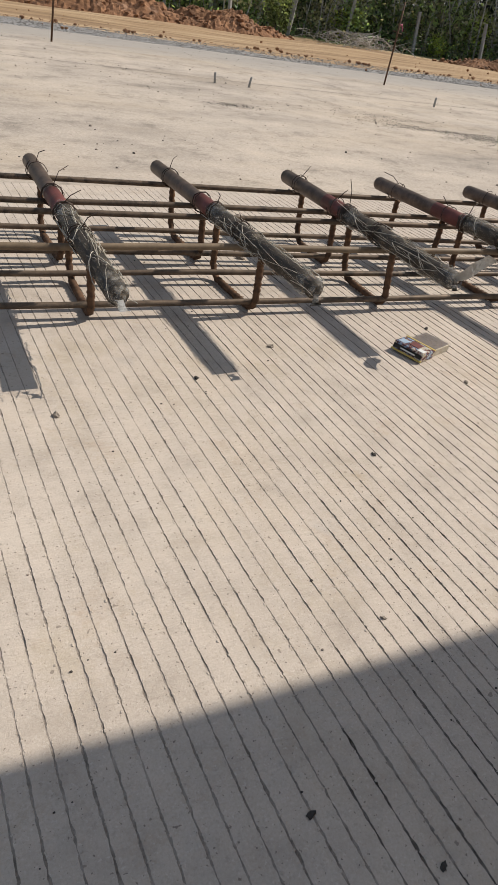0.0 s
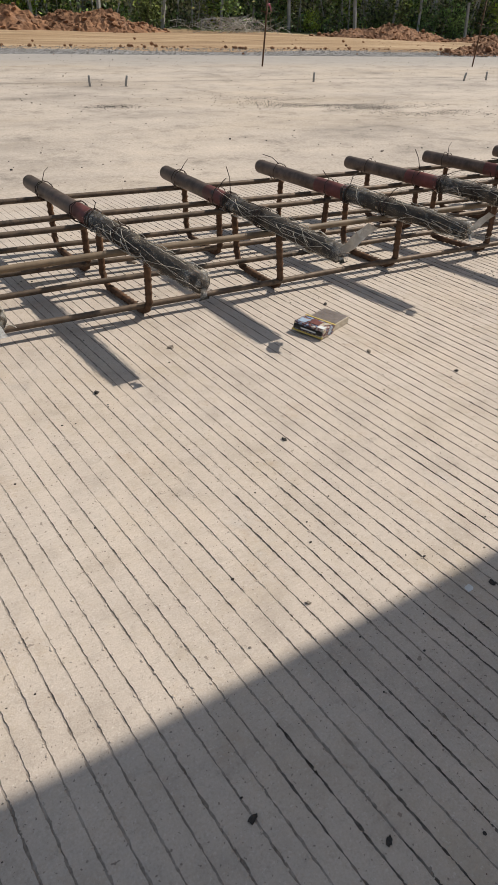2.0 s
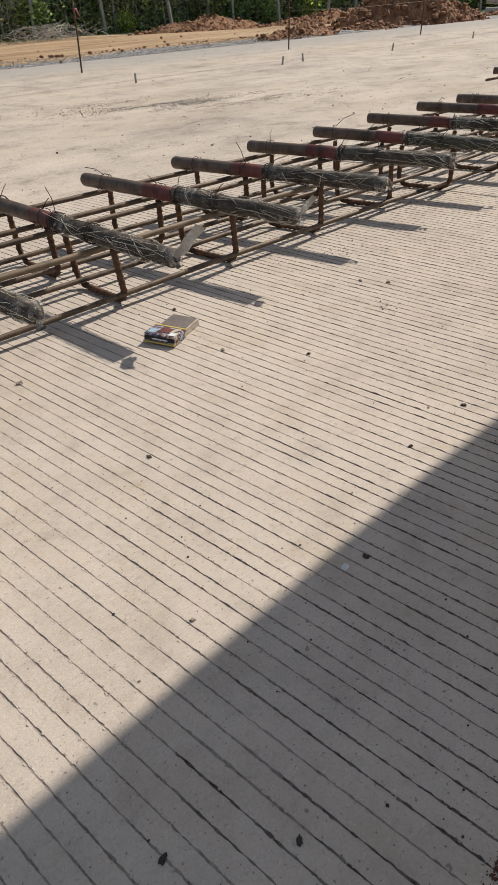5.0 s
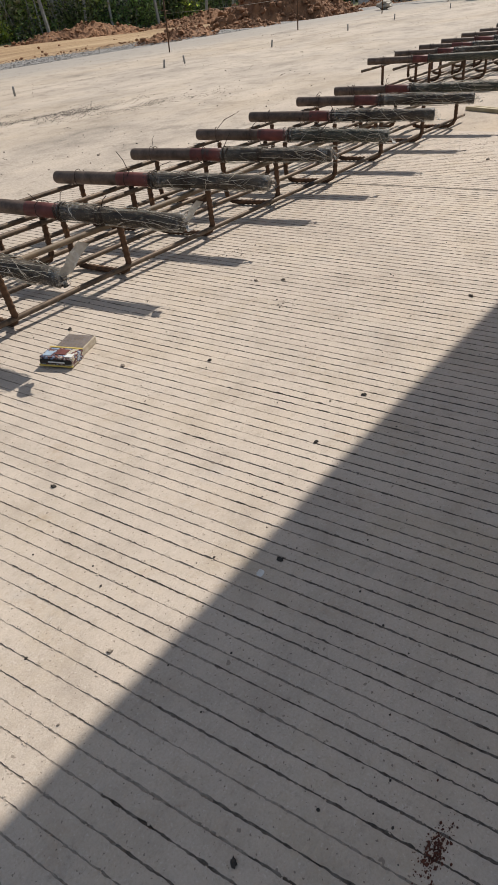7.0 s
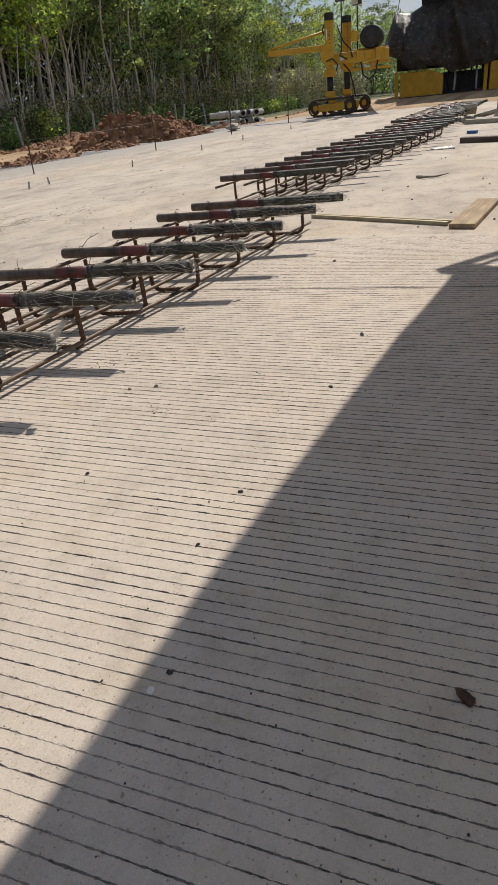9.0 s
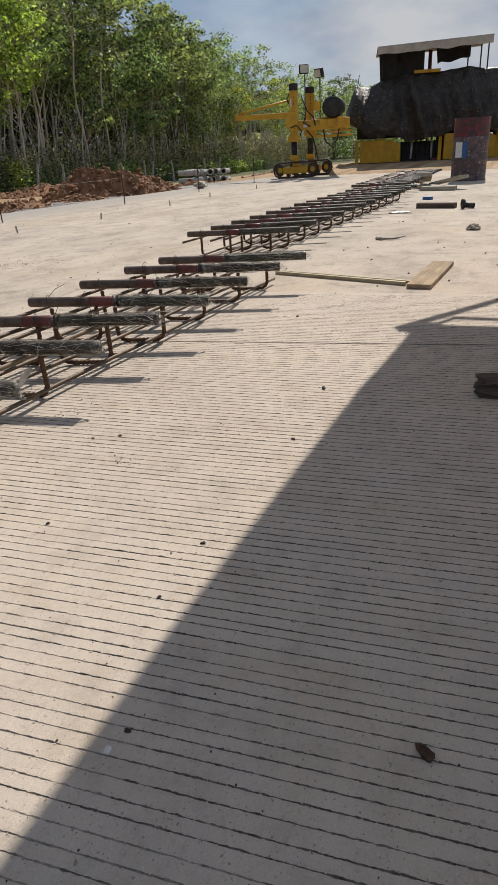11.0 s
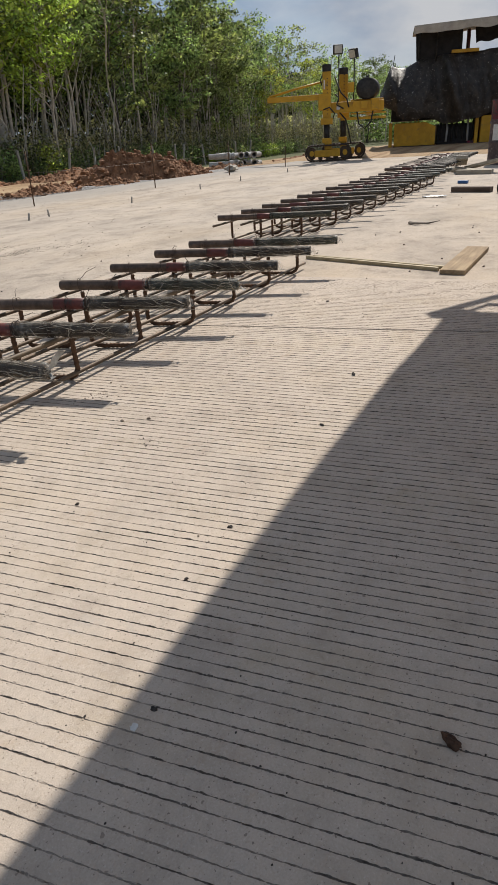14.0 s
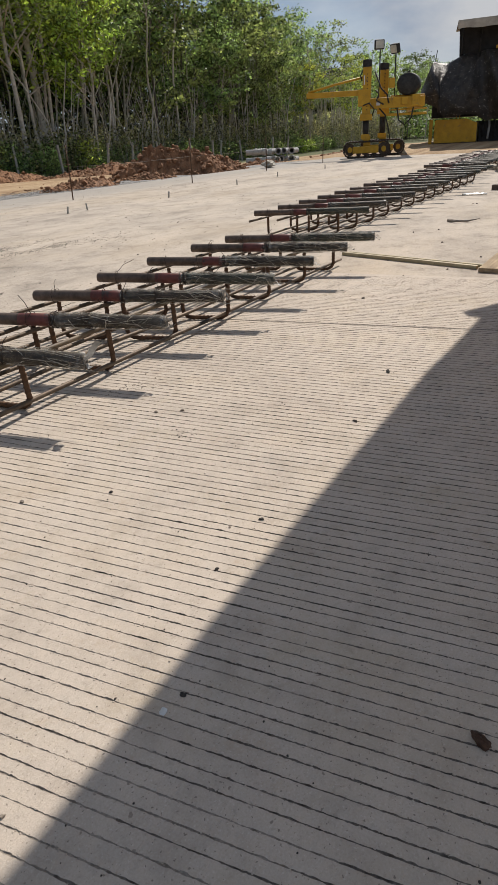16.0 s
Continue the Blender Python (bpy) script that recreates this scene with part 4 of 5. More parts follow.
# ---- cigarette-size packet ----


def build_packet():
    e = empty("carton_packet", pose(0.996, -0.113, 0.0, 0, 0, 21) @ Matrix.Diagonal((0.95, 0.90, 0.68, 1)), "crushed small carton packet in clear film, printed end", "packet")
    bm = box_bm(bmesh.new(), (-0.047, -0.032, 0.0005), (0.047, 0.032, 0.021), 0.0025)
    for v in bm.verts:
        v.co.z += 0.0015 * math.sin(v.co.x * 60) if v.co.z > 0.01 else 0
    part("carton_body", bm, M_CARD, e)
    box("front_panel", (-0.014, -0.030, 0.0205), (0.045, 0.030, 0.0228), M_BROWNCARD, e, 0.0006)
    for k in range(3):
        box("print_bar", (0.0468, -0.022 + 0.014 * k, 0.010), (0.0474, -0.012 + 0.014 * k, 0.013), M_GREYWOOD, e)
    tilt = Matrix.Translation((-0.014, 0, 0.021)) @ pose(0, 0, 0, 2, 7, 3)
    bm = box_bm(bmesh.new(), (-0.046, -0.036, -0.021), (0.0, 0.036, 0.005), 0.0022, tilt)
    for v in bm.verts:
        v.co += 0.0022 * noise.noise_vector(v.co * 55)
    lid = part("printed_lid", bm, M_PRINT, e, "crumpled lid with many-coloured print")
    for nm, lo, hi, mt in (("dark_band", (-0.0478, -0.034, -0.013), (-0.0462, 0.034, -0.002), M_BLACK), ("pale_text_bar", (-0.0490, -0.020, -0.010), (-0.0479, 0.016, -0.0065), M_WHITE),
                           ("gold_edge", (-0.0485, -0.0365, -0.0205), (-0.0440, 0.0365, -0.0165), M_GOLD), ("gold_edge", (-0.004, -0.0365, 0.0048), (0.001, 0.0365, 0.0062), M_GOLD),
                           ("pale_patch", (-0.044, -0.033, 0.0050), (-0.030, -0.018, 0.0060), M_WHITE), ("dark_patch", (-0.034, -0.014, 0.0050), (-0.010, 0.010, 0.0060), M_RED),
                           ("blue_patch", (-0.042, 0.013, 0.0050), (-0.022, 0.031, 0.0060), M_PALEBLUE)):
        box(nm, lo, hi, mt, lid, 0.0003, "", tilt)
    bm = box_bm(bmesh.new(), (-0.016, -0.034, 0.001), (0.049, 0.034, 0.0245), 0.003)
    part("clear_film", bm, M_FILM, e)


build_packet()

# ---- timber and scraps ----


def plank(name, a, b, width, thick, material, label, group="", z=0.0, lift=0.0):
    a, b = Vector((*a, 0)), Vector((*b, 0))
    L = (b - a).length
    bm = bmesh.new()
    box_bm(bm, (0, -width / 2, 0), (L, width / 2, thick), min(0.004, thick * 0.2))
    ob = part(name, bm, material)
    ob.matrix_world = pose(a.x, a.y, z, 0, -math.degrees(math.asin(min(1, lift / L))), math.degrees(math.atan2(b.y - a.y, b.x - a.x)))
    return tagged(ob, label, "timber", group)


plank("wood_plank", (3.16, -0.648), (3.76, -0.668), 0.104, 0.020, M_PLANK, "short pale sawn wooden board lying on concrete")
plank("bamboo_strip", (3.42, 0.10), (3.23, -0.58), 0.020, 0.016, M_STRIP, "split bamboo strip lying from cradle to board", "bamboo strips")
plank("bamboo_strip", (3.46, 0.08), (3.28, -0.60), 0.016, 0.012, M_STRIP, "split bamboo strip lying from cradle to board", "bamboo strips", 0.0)
plank("timber_block", (6.82, -0.02), (6.76, -0.37), 0.09, 0.045, M_DKWOOD, "dark-edged squared timber block on the slab")
bm = bmesh.new()
bmesh.ops.create_cube(bm, size=1.0)
bmesh.ops.subdivide_edges(bm, edges=bm.edges[:], cuts=9, use_grid_fill=True)
for q in bm.verts:
    p = Vector((q.co.x * 0.36, q.co.y * 0.065, (q.co.z + 0.5) * 0.042))
    w = 0.012 * noise.noise(p * 45) + 0.007 * noise.noise(p * 130)
    q.co = p + Vector((q.co.x * 0.05 * noise.noise(p * 70), w, w * 0.8 if q.co.z > -0.4 else 0))
ob = part("dark_block", bm, M_DKWOOD)
ob.matrix_world = pose(1.965, -1.178, 0.0, 0, 0, -84)
tagged(ob, "rough dark weathered timber offcut in shade", "timber")
plank("scrap_board", (9.9, 0.62), (9.15, 0.10), 0.16, 0.05, M_GREYWOOD, "broken grey formwork board in a pile", "scrap boards", 0.0)
plank("scrap_board", (9.6, 0.25), (9.2, -0.18), 0.15, 0.035, M_GREYWOOD, "broken grey formwork board in a pile", "scrap boards", 0.03, 0.10)
plank("scrap_board", (9.1, 0.32), (9.05, -0.10), 0.12, 0.05, M_GREYWOOD, "broken grey formwork board in a pile", "scrap boards", 0.0)
plank("scrap_board", (9.9, 0.40), (9.3, 0.30), 0.14, 0.04, M_GREYWOOD, "broken grey formwork board in a pile", "scrap boards", 0.06, 0.10)
v, f = rock_data((0, 0, 0.012), (0.040, 0.042, 0.034), 77, 0.7, 3, 0.6)
ob = obj("concrete_lump", v, f, M_STONE2)
ob.matrix_world = pose(5.17, -0.676, 0)
tagged(ob, "rounded lump of rough concrete on slab", "stone")
e = empty("pipe_fitting", pose(6.66, -0.435, 0.042, 0, 0, -65) @ Matrix.Diagonal((0.85, 0.85, 0.85, 1)), "small dark flanged pipe fitting lying on slab", "pipe fitting")
tube("flange", [(0, 0, 0), (0.022, 0, 0)], 0.05, M_BLACK, e, 20)
tube("neck", [(0.022, 0, -0.012), (0.13, 0, -0.022)], 0.027, M_BLACK, e, 16)
plank("blue_scrap", (7.75, 0.08), (7.72, -0.02), 0.04, 0.03, M_BLUE, "small blue plastic scrap on slab")
v, f = tube_data([(4.68, -0.12, 0.008), (4.62, -0.18, 0.012), (4.66, -0.24, 0.008), (4.74, -0.30, 0.014)], [0.010, 0.007, 0.006, 0.002], 6)
ob = obj("dry_twig", v, f, M_TWIG)
tagged(ob, "dry brown twig with crumpled leaf on slab", "twig")
bm = bmesh.new()
bmesh.ops.create_grid(bm, x_segments=10, y_segments=5, size=0.5)
for q in bm.verts:
    q.co = Vector((q.co.x * 0.06, q.co.y * 0.20, 0.012 + 0.012 * noise.noise(q.co * 6)))
bmesh.ops.solidify(bm, geom=bm.faces[:], thickness=0.002)
ob = part("film_scrap", bm, M_FLAP, smooth=True)
ob.matrix_world = pose(6.35, 0.05, 0, 0, 0, 12)
tagged(ob, "crumpled white plastic film scrap", "litter")

# ---- oil drum ----


def build_drum():
    e = empty("oil_drum", pose(11.1, -0.025, 0) @ Matrix.Diagonal((0.87, 0.87, 0.95, 1)), "paint-splashed black and red steel oil drum", "drum")
    prof = [(0.0, 0.012), (0.27, 0.012), (0.275, 0.0), (0.292, 0.0), (0.292, 0.02), (0.285, 0.03)]
    for z in (0.30, 0.58):
        prof += [(0.285, z - 0.03), (0.296, z - 0.012), (0.296, z + 0.012), (0.285, z + 0.03)]

    def lathe(name, pr, mt, par, lab=""):
        ver = [(r * math.cos(a), r * math.sin(a), z) for r, z in pr for a in np.linspace(0, 2 * math.pi, 40, endpoint=False)]
        fac = [(k * 40 + j, k * 40 + (j + 1) % 40, (k + 1) * 40 + (j + 1) % 40, (k + 1) * 40 + j) for k in range(len(pr) - 1) for j in range(40)]
        return obj(name, ver, fac, mt, par, lab, True)
    lathe("drum_shell", prof + [(0.285, 0.62)], M_DRUM, e)
    lathe("upper_band", [(0.285, 0.62), (0.285, 0.85), (0.292, 0.86), (0.292, 0.88), (0.276, 0.88), (0.275, 0.86), (0.0, 0.86)], M_DRUMRED, e, "faded red upper band")
    for nm, a0, a1, mt in (("paper_label", 150, 177, M_WHITE), ("blue_label", 178, 194, M_BLUE)):
        ver = [(r * math.cos(radians(a)), r * math.sin(radians(a)), z) for r in (0.2862, 0.2885) for z in (0.335, 0.55) for a in np.linspace(a0 - 18, a1 - 18, 8)]
        fac = [(j, j + 1, j + 9, j + 8) for j in range(7)] + [(16 + j, 24 + j, 25 + j, 17 + j) for j in range(7)]
        fac += [(j, 16 + j, 17 + j, j + 1) for j in range(7)] + [(8 + j, 9 + j, 25 + j, 24 + j) for j in range(7)] + [(0, 8, 24, 16), (7, 23, 31, 15)]
        obj(nm, ver, fac, mt, e, "white paper label" if mt is M_WHITE else "blue label strip")


build_drum()

# ---- stakes, pegs, fence ----
for k, (x, y, h) in enumerate([(0.85, 4.72, 0.62), (3.6, 4.45, 0.60), (5.95, 4.25, 0.55), (8.08, 4.08, 0.55), (10.3, 4.1, 0.5), (12.4, 4.0, 0.5)]):
    e = empty("survey_stake", pose(x, y, 0, -2 + k, 5 - 2 * k, 0), "thin dark steel survey stake with ribbon", "stake", "survey stakes")
    tube("rod", [(0, 0, -0.02), (0.004, 0, h * 0.5), (0, 0, h)], 0.0075, M_REBAR, e, 6)
    if k in (0, 1):
        tube("ribbon", [(0, 0, 0.44), (0.03, 0.01, 0.45), (0.05, 0.0, 0.40)], [0.010, 0.007, 0.003], M_PINK, e, 5, "faded pink ribbon")
    tube("cross_tie", [(-0.05, 0, h * 0.66), (0.05, 0.01, h * 0.64)], 0.004, M_REBAR, e, 5)
for a, b in (((5.95, 4.25), (8.08, 4.08)), ((8.08, 4.08), (10.3, 4.1)), ((10.3, 4.1), (12.4, 4.0))):
    ob = tube("string_line", [(*a, 0.33), ((a[0] + b[0]) / 2, (a[1] + b[1]) / 2, 0.315), (*b, 0.33)], 0.0018, M_TWIG, None, 5)
    tagged(ob, "taut thin string between survey stakes", "string", "string lines")
for k, (x, y) in enumerate([(1.931, 3.364), (1.708, 3.397), (3.40, 3.38), (4.79, 3.23), (5.07, 3.25), (6.18, 3.12), (7.68, 3.15), (9.0, 3.25), (10.6, 3.2)]):
    e = tube("steel_peg", [(0, 0, -0.02), (0, 0, 0.03), (0.003, 0, 0.058), (0.003, 0, 0.062)], [0.008, 0.008, 0.008, 0.005], M_POST, None, 8)
    e.matrix_world = pose(x, y, 0, 6 * math.sin(k * 3), 8 * math.cos(k * 2.3), 0)
    tagged(e, "short pale peg standing in the slab", "peg", "pegs in the slab")


def fence_post():
    bm = box_bm(bmesh.new(), (-0.036, -0.036, -0.3), (0.036, 0.036, 0.98), 0.008)
    ob = part("fence_post", bm, M_POST)
    return tagged(ob, "leaning pale concrete fence post among bushes", "post", "fence posts")


post = fence_post()
px = -4.0
posts = []
k = 0
while px < 34:
    y = 16.6 + 0.4 * math.sin(k * 1.7) - 0.05 * max(0, px - 8)
    m = pose(px, y, ground_z(px, y), 5 * math.sin(k * 2.1), 6 * math.cos(k * 1.3), k * 20)
    if k == 0:
        post.matrix_world = m
    else:
        copy_thing(post, m)
    px += 1.7 + 0.3 * math.sin(k)
    k += 1

# ---- soil heaps ----


def heap(x, y, rx, ry, h, seed, label, rz=0, clods=70):
    rnd = random.Random(seed)
    clods *= 7
    n = 84
    z0 = -0.06

    def surface(a, b):
        d = math.hypot(a, b)
        body = max(0.0, 1 - d ** 1.5)
        q = noise.fractal((a * 2.2 + seed * 3, b * 2.2, seed), 0.8, 2.1, 5)
        lump = abs(noise.noise((a * rx * 3.2, b * ry * 3.2, seed))) + 0.6 * abs(noise.noise((a * rx * 8, b * ry * 8, seed + 4))) + 0.4 * noise.noise((a * rx * 19, b * ry * 19, seed))
        return z0 + h * body * (0.72 + 0.42 * q) + (0.13 * (lump - 0.35) * min(1.0, h + 0.25) * min(1, 4 * body) if body > 0 else -0.1)
    ver, fac = [], []
    for j in range(n + 1):
        for i in range(n + 1):
            a, b = 2 * i / n - 1, 2 * j / n - 1
            ver.append((a * rx, b * ry, surface(a, b)))
    for j in range(n):
        for i in range(n):
            k = j * (n + 1) + i
            fac.append((k, k + 1, k + n + 2, k + n + 1))
    data = [(ver, fac)]
    for _ in range(clods):
        t, d = rnd.uniform(0, 6.283), rnd.random() ** 0.6
        a, b = d * math.cos(t), d * math.sin(t)
        r = (0.010 + 0.060 * rnd.random() ** 4) * (0.7 + h * 0.5)
        data.append(rock_data((a * rx, b * ry, surface(a, b) + r * 0.25), (r, r * rnd.uniform(0.6, 1), r * rnd.uniform(0.6, 1)), rnd.random() * 70, 0.8, 1, 0.8))
    ob = obj("soil_mound", *data[0], M_SOIL)
    ob.matrix_world = pose(x, y, ground_z(x, y), 0, 0, rz)
    obj("clod_scatter", *join(data[1:]), M_SOIL, ob)["kind"] = "stuff"
    return tagged(ob, label, "soil mound", "soil mounds")


heap(10.40, 6.05, 0.74, 1.20, 0.68, 1, "tall heap of loose red-brown excavated soil", 20, 130)
heap(11.20, 5.95, 0.85, 1.10, 0.46, 2, "broad heap of loose red and grey soil", 10, 130)
heap(9.30, 5.70, 0.55, 0.55, 0.17, 3, "low ridge of red excavated soil", 15, 70)
heap(7.75, 5.75, 0.95, 0.48, 0.20, 4, "low ridge of dark red soil beside the slab", 5, 70)
heap(12.9, 5.9, 1.1, 0.55, 0.11, 5, "thin spread of red soil by the slab", 0, 50)
heap(14.4, 6.4, 1.2, 0.6, 0.20, 6, "low spread of red soil by the slab", 0, 50)
heap(2.6, 14.6, 2.6, 0.9, 0.75, 7, "long bank of red-brown soil beside bushes", 0, 160)
heap(5.4, 14.8, 2.0, 0.8, 0.50, 8, "long bank of red-brown soil beside bushes", 0, 120)
heap(13.5, 14.6, 2.6, 0.8, 0.42, 9, "low bank of red soil beside bushes", 0, 110)
heap(18.0, 14.2, 2.8, 0.8, 0.45, 10, "low bank of red soil beside bushes", 0, 110)
heap(23.0, 7.2, 4.0, 1.0, 0.32, 12, "low bank of red soil near the machine", -10, 120)

# ---- concrete pipes ----


def pipe_thing(m, first=[]):
    if first:
        return copy_thing(first[0], m)
    ver, fac = [], []
    prof = [(0.105, 0.0), (0.15, 0.0), (0.15, 0.95), (0.185, 1.02), (0.185, 1.18), (0.14, 1.18), (0.14, 1.05), (0.105, 1.0)]
    s = 20
    for r, x in prof:
        for j in range(s):
            a = 2 * math.pi * j / s
            ver.append((x, r * math.cos(a), r * math.sin(a)))
    n = len(prof)
    for k in range(n):
        for j in range(s):
            fac.append((k * s + j, k * s + (j + 1) % s, ((k + 1) % n) * s + (j + 1) % s, ((k + 1) % n) * s + j))
    ob = obj("concrete_pipe", ver, fac, M_PIPE, smooth=False)
    ob.matrix_world = m
    first.append(ob)
    return tagged(ob, "grey concrete drain pipe in a stack", "pipe", "stacked pipes")


for k in range(11):
    for lv in range(2):
        if k < 2:
            r, a, turn = 27.6 + 0.5 * k, 29.2 - 0.5 * k, -66
        else:
            r, a, turn = 28.6 + 0.25 * (k % 3), 27.9 - 0.36 * (k - 2), 195 + 9 * math.sin(k * 2.2 + lv)
        x, y = 0.38 + r * math.cos(radians(a)), -1.08 + r * math.sin(radians(a))
        pipe_thing(pose(x, y, -0.44 + lv * 0.30 + 0.02 * math.sin(k * 3 + lv), 0, 0, turn) @ Matrix.Diagonal((0.82, 0.82, 0.82, 1)))

# ---- slipform paver ----


class Frame:
    """Local axes facing the slab: s across, d away, z up, from a base point."""

    def __init__(self, x, y, az):
        self.o = Vector((x, y, 0))
        self.r = Vector((math.sin(radians(az)), -math.cos(radians(az)), 0))
        self.f = Vector((math.cos(radians(az)), math.sin(radians(az)), 0))
        self.m = Matrix(((self.r.x, self.f.x, 0, x), (self.r.y, self.f.y, 0, y), (0, 0, 1, 0), (0, 0, 0, 1)))


def crawler(m, parent_label):
    """Track unit with belt, shoes, wheels and side frame; s along its length."""
    e = empty("crawler_track", m, parent_label, "crawler track", "paver tracks")
    L, R, W = 0.43, 0.165, 0.26
    path = []
    for k in range(13):
        a = math.pi / 2 + math.pi * k / 12
        path.append((-L + R * math.cos(a), R + R * math.sin(a)))
    for k in range(13):
        a = -math.pi / 2 + math.pi * k / 12
        path.append((L + R * math.cos(a), R + R * math.sin(a)))
    n = len(path)
    ver, fac = [], []
    for rr in (1.0, 0.84):
        for y in (-W / 2, W / 2):
            for x, z in path:
                cx = max(-L, min(L, x))
                ver.append((cx + (x - cx) * rr, y, R + (z - R) * rr + 0.012))
    for k in range(n):
        j = (k + 1) % n
        fac += [(k, j, n + j, n + k), (2 * n + k, 3 * n + k, 3 * n + j, 2 * n + j), (k, 2 * n + k, 2 * n + j, j), (n + k, n + j, 3 * n + j, 3 * n + k)]
    obj("belt", ver, fac, M_TRACK, e)
    per = []
    for k in range(n):
        a, b = Vector((*path[k], 0)), Vector((*path[(k + 1) % n], 0))
        per.append((a, b, (b - a).length))
    tot = sum(p[2] for p in per)
    shoes = 34
    bmt = bmesh.new()
    box_bm(bmt, (-0.028, -W / 2 - 0.01, -0.012), (0.028, W / 2 + 0.01, 0.012), 0.003)
    shoe_me = bpy.data.meshes.new("shoe")
    bmt.to_mesh(shoe_me)
    bmt.free()
    shoe_me.materials.append(M_TRACK)
    for q in range(shoes):
        want = tot * q / shoes
        for a, b, ln in per:
            if want <= ln:
                p = a.lerp(b, want / max(ln, 1e-6))
                t = math.atan2(b.y - a.y, b.x - a.x)
                ob = new("track_shoe", shoe_me)
                ob.parent = e
                ob.matrix_local = Matrix.Translation((p.x, 0, p.y + 0.012)) @ Matrix.Rotation(-t, 4, "Y")
                break
            want -= ln
    for x, r in ((-L, 0.13), (L, 0.13)):
        w = tube("drive_wheel", [(x, -W / 2 - 0.005, R + 0.012), (x, W / 2 + 0.005, R + 0.012)], r, M_TRACK, e, 24, smooth=False)
        tube("hub", [(x, -W / 2 - 0.035, R + 0.012), (x, -W / 2, R + 0.012)], 0.06, M_YELLOW, w, 16, "yellow wheel hub", smooth=False)
    for x in (-0.2, 0.0, 0.2):
        tube("road_wheel", [(x, -W / 2 - 0.004, 0.085), (x, W / 2 + 0.004, 0.085)], 0.055, M_TRACK, e, 16, smooth=False)
    bm = box_bm(bmesh.new(), (-0.36, -W / 2 - 0.02, 0.10), (0.30, -W / 2 + 0.02, 0.24), 0.012)
    part("side_frame", bm, M_YELLOW, e, "scuffed yellow side frame")
    bm = box_bm(bmesh.new(), (-0.09, -0.09, 0.24), (0.09, 0.09, 0.46), 0.02)
    part("yoke", bm, M_YELLOW, e, "yellow pivot yoke")
    return e


FA = Frame(14.01, 3.56, 18.8)
FB = Frame(18.80, 3.57, 14.16)


def build_paver():
    crawler(FA.m @ pose(-0.15, 0.0, 0, 0, 0, 4) @ Matrix.Diagonal((0.78, 0.9, 0.9, 1)), "dusty steel crawler track with yellow frame")
    crawler(FA.m @ pose(0.18, 1.0, 0, 0, 0, -4) @ Matrix.Diagonal((0.78, 0.9, 0.9, 1)), "dusty steel crawler track with yellow frame")
    e = empty("slipform_paver", FA.m @ Matrix.Diagonal((1, 1, 0.945, 1)), "yellow slipform paver with lifting legs and floodlights", "paver")

    def leg(s, d, z0, z1, ztop, w, nm="lifting_leg"):
        bm = bmesh.new()
        box_bm(bm, (s - w / 2, d - w / 2, z0), (s + w / 2, d + w / 2, z1), 0.012)
        body = part(nm, bm, M_YELLOW, e, "yellow square lifting leg with bolt holes")
        tube("leg_cap", [(s, d, z1), (s, d, ztop - 0.02), (s, d, ztop)], [w * 0.53, w * 0.55, w * 0.5], M_BLACK, body, 20, "black leg cap", smooth=False)
        tube("piston", [(s, d, 0.40), (s, d, z0 + 0.02)], w * 0.36, M_BLACK, body, 16, "dark steel piston")
        for k in range(11):
            z = z0 + 0.18 + k * 0.065
            tube("bolt_hole", [(s + 0.01, d - w / 2 - 0.006, z), (s + 0.01, d - w / 2 + 0.01, z)], 0.011, M_BLACK, body, 8, smooth=False)
        box("collar", (s - w * 0.72, d - w * 0.72, z0 - 0.02), (s + w * 0.72, d + w * 0.72, z0 + 0.10), M_YELLOW, body, 0.01)
        box("foot", (s - w * 0.55, d - w * 0.5, 0.36), (s + w * 0.45, d + w * 0.5, 0.46), M_YELLOW, body, 0.01)

    leg(-0.175, 0.0, 0.74, 1.70, 1.83, 0.165)
    leg(0.165, 1.0, 0.86, 1.70, 1.83, 0.175)
    box("swing_arm", (-1.36, -0.05, 1.19), (-0.25, 0.05, 1.295), M_YELLOW, e, 0.012)
    tube("arm_brace", [(-1.33, 0, 1.30), (-0.8, 0, 1.42), (-0.22, 0, 1.53)], 0.022, M_YELLOW, e, 8)
    box("end_plate", (-0.34, -0.10, 0.99), (-0.10, 0.12, 1.30), M_YELLOW, e, 0.015)
    box("main_beam", (-0.10, -0.02, 0.93), (0.95, 0.16, 1.13), M_YELLOW, e, 0.012)
    box("beam_cover", (0.34, -0.05, 1.00), (0.36, 0.17, 1.15), M_YELLOW, e, 0.004)
    box("beam_block", (0.50, -0.06, 0.98), (0.62, 0.02, 1.12), M_YELLOW, e, 0.008)
    box("beam_block", (0.70, -0.06, 0.95), (0.86, 0.02, 1.16), M_YELLOW, e, 0.008)
    box("tank_stand", (0.30, 0.2, 1.13), (0.95, 0.9, 1.17), M_YELLOW, e, 0.008)
    box("side_rail", (0.10, 0.05, 0.78), (1.0, 0.10, 0.83), M_YELLOW, e, 0.006)
    box("side_rail", (0.30, 0.05, 0.88), (1.0, 0.10, 0.91), M_YELLOW, e, 0.006)
    box("cross_beam", (0.8, 0.17, 0.92), (0.93, 4.6, 1.08), M_YELLOW, e, 0.012)
    box("tool_box", (0.24, -0.03, 1.30), (0.36, 0.13, 1.48), M_YELLOW, e, 0.01)
    box("notice_plate", (0.02, -0.03, 0.99), (0.09, -0.021, 1.05), M_WHITE, e, 0.002, "small pale plate")
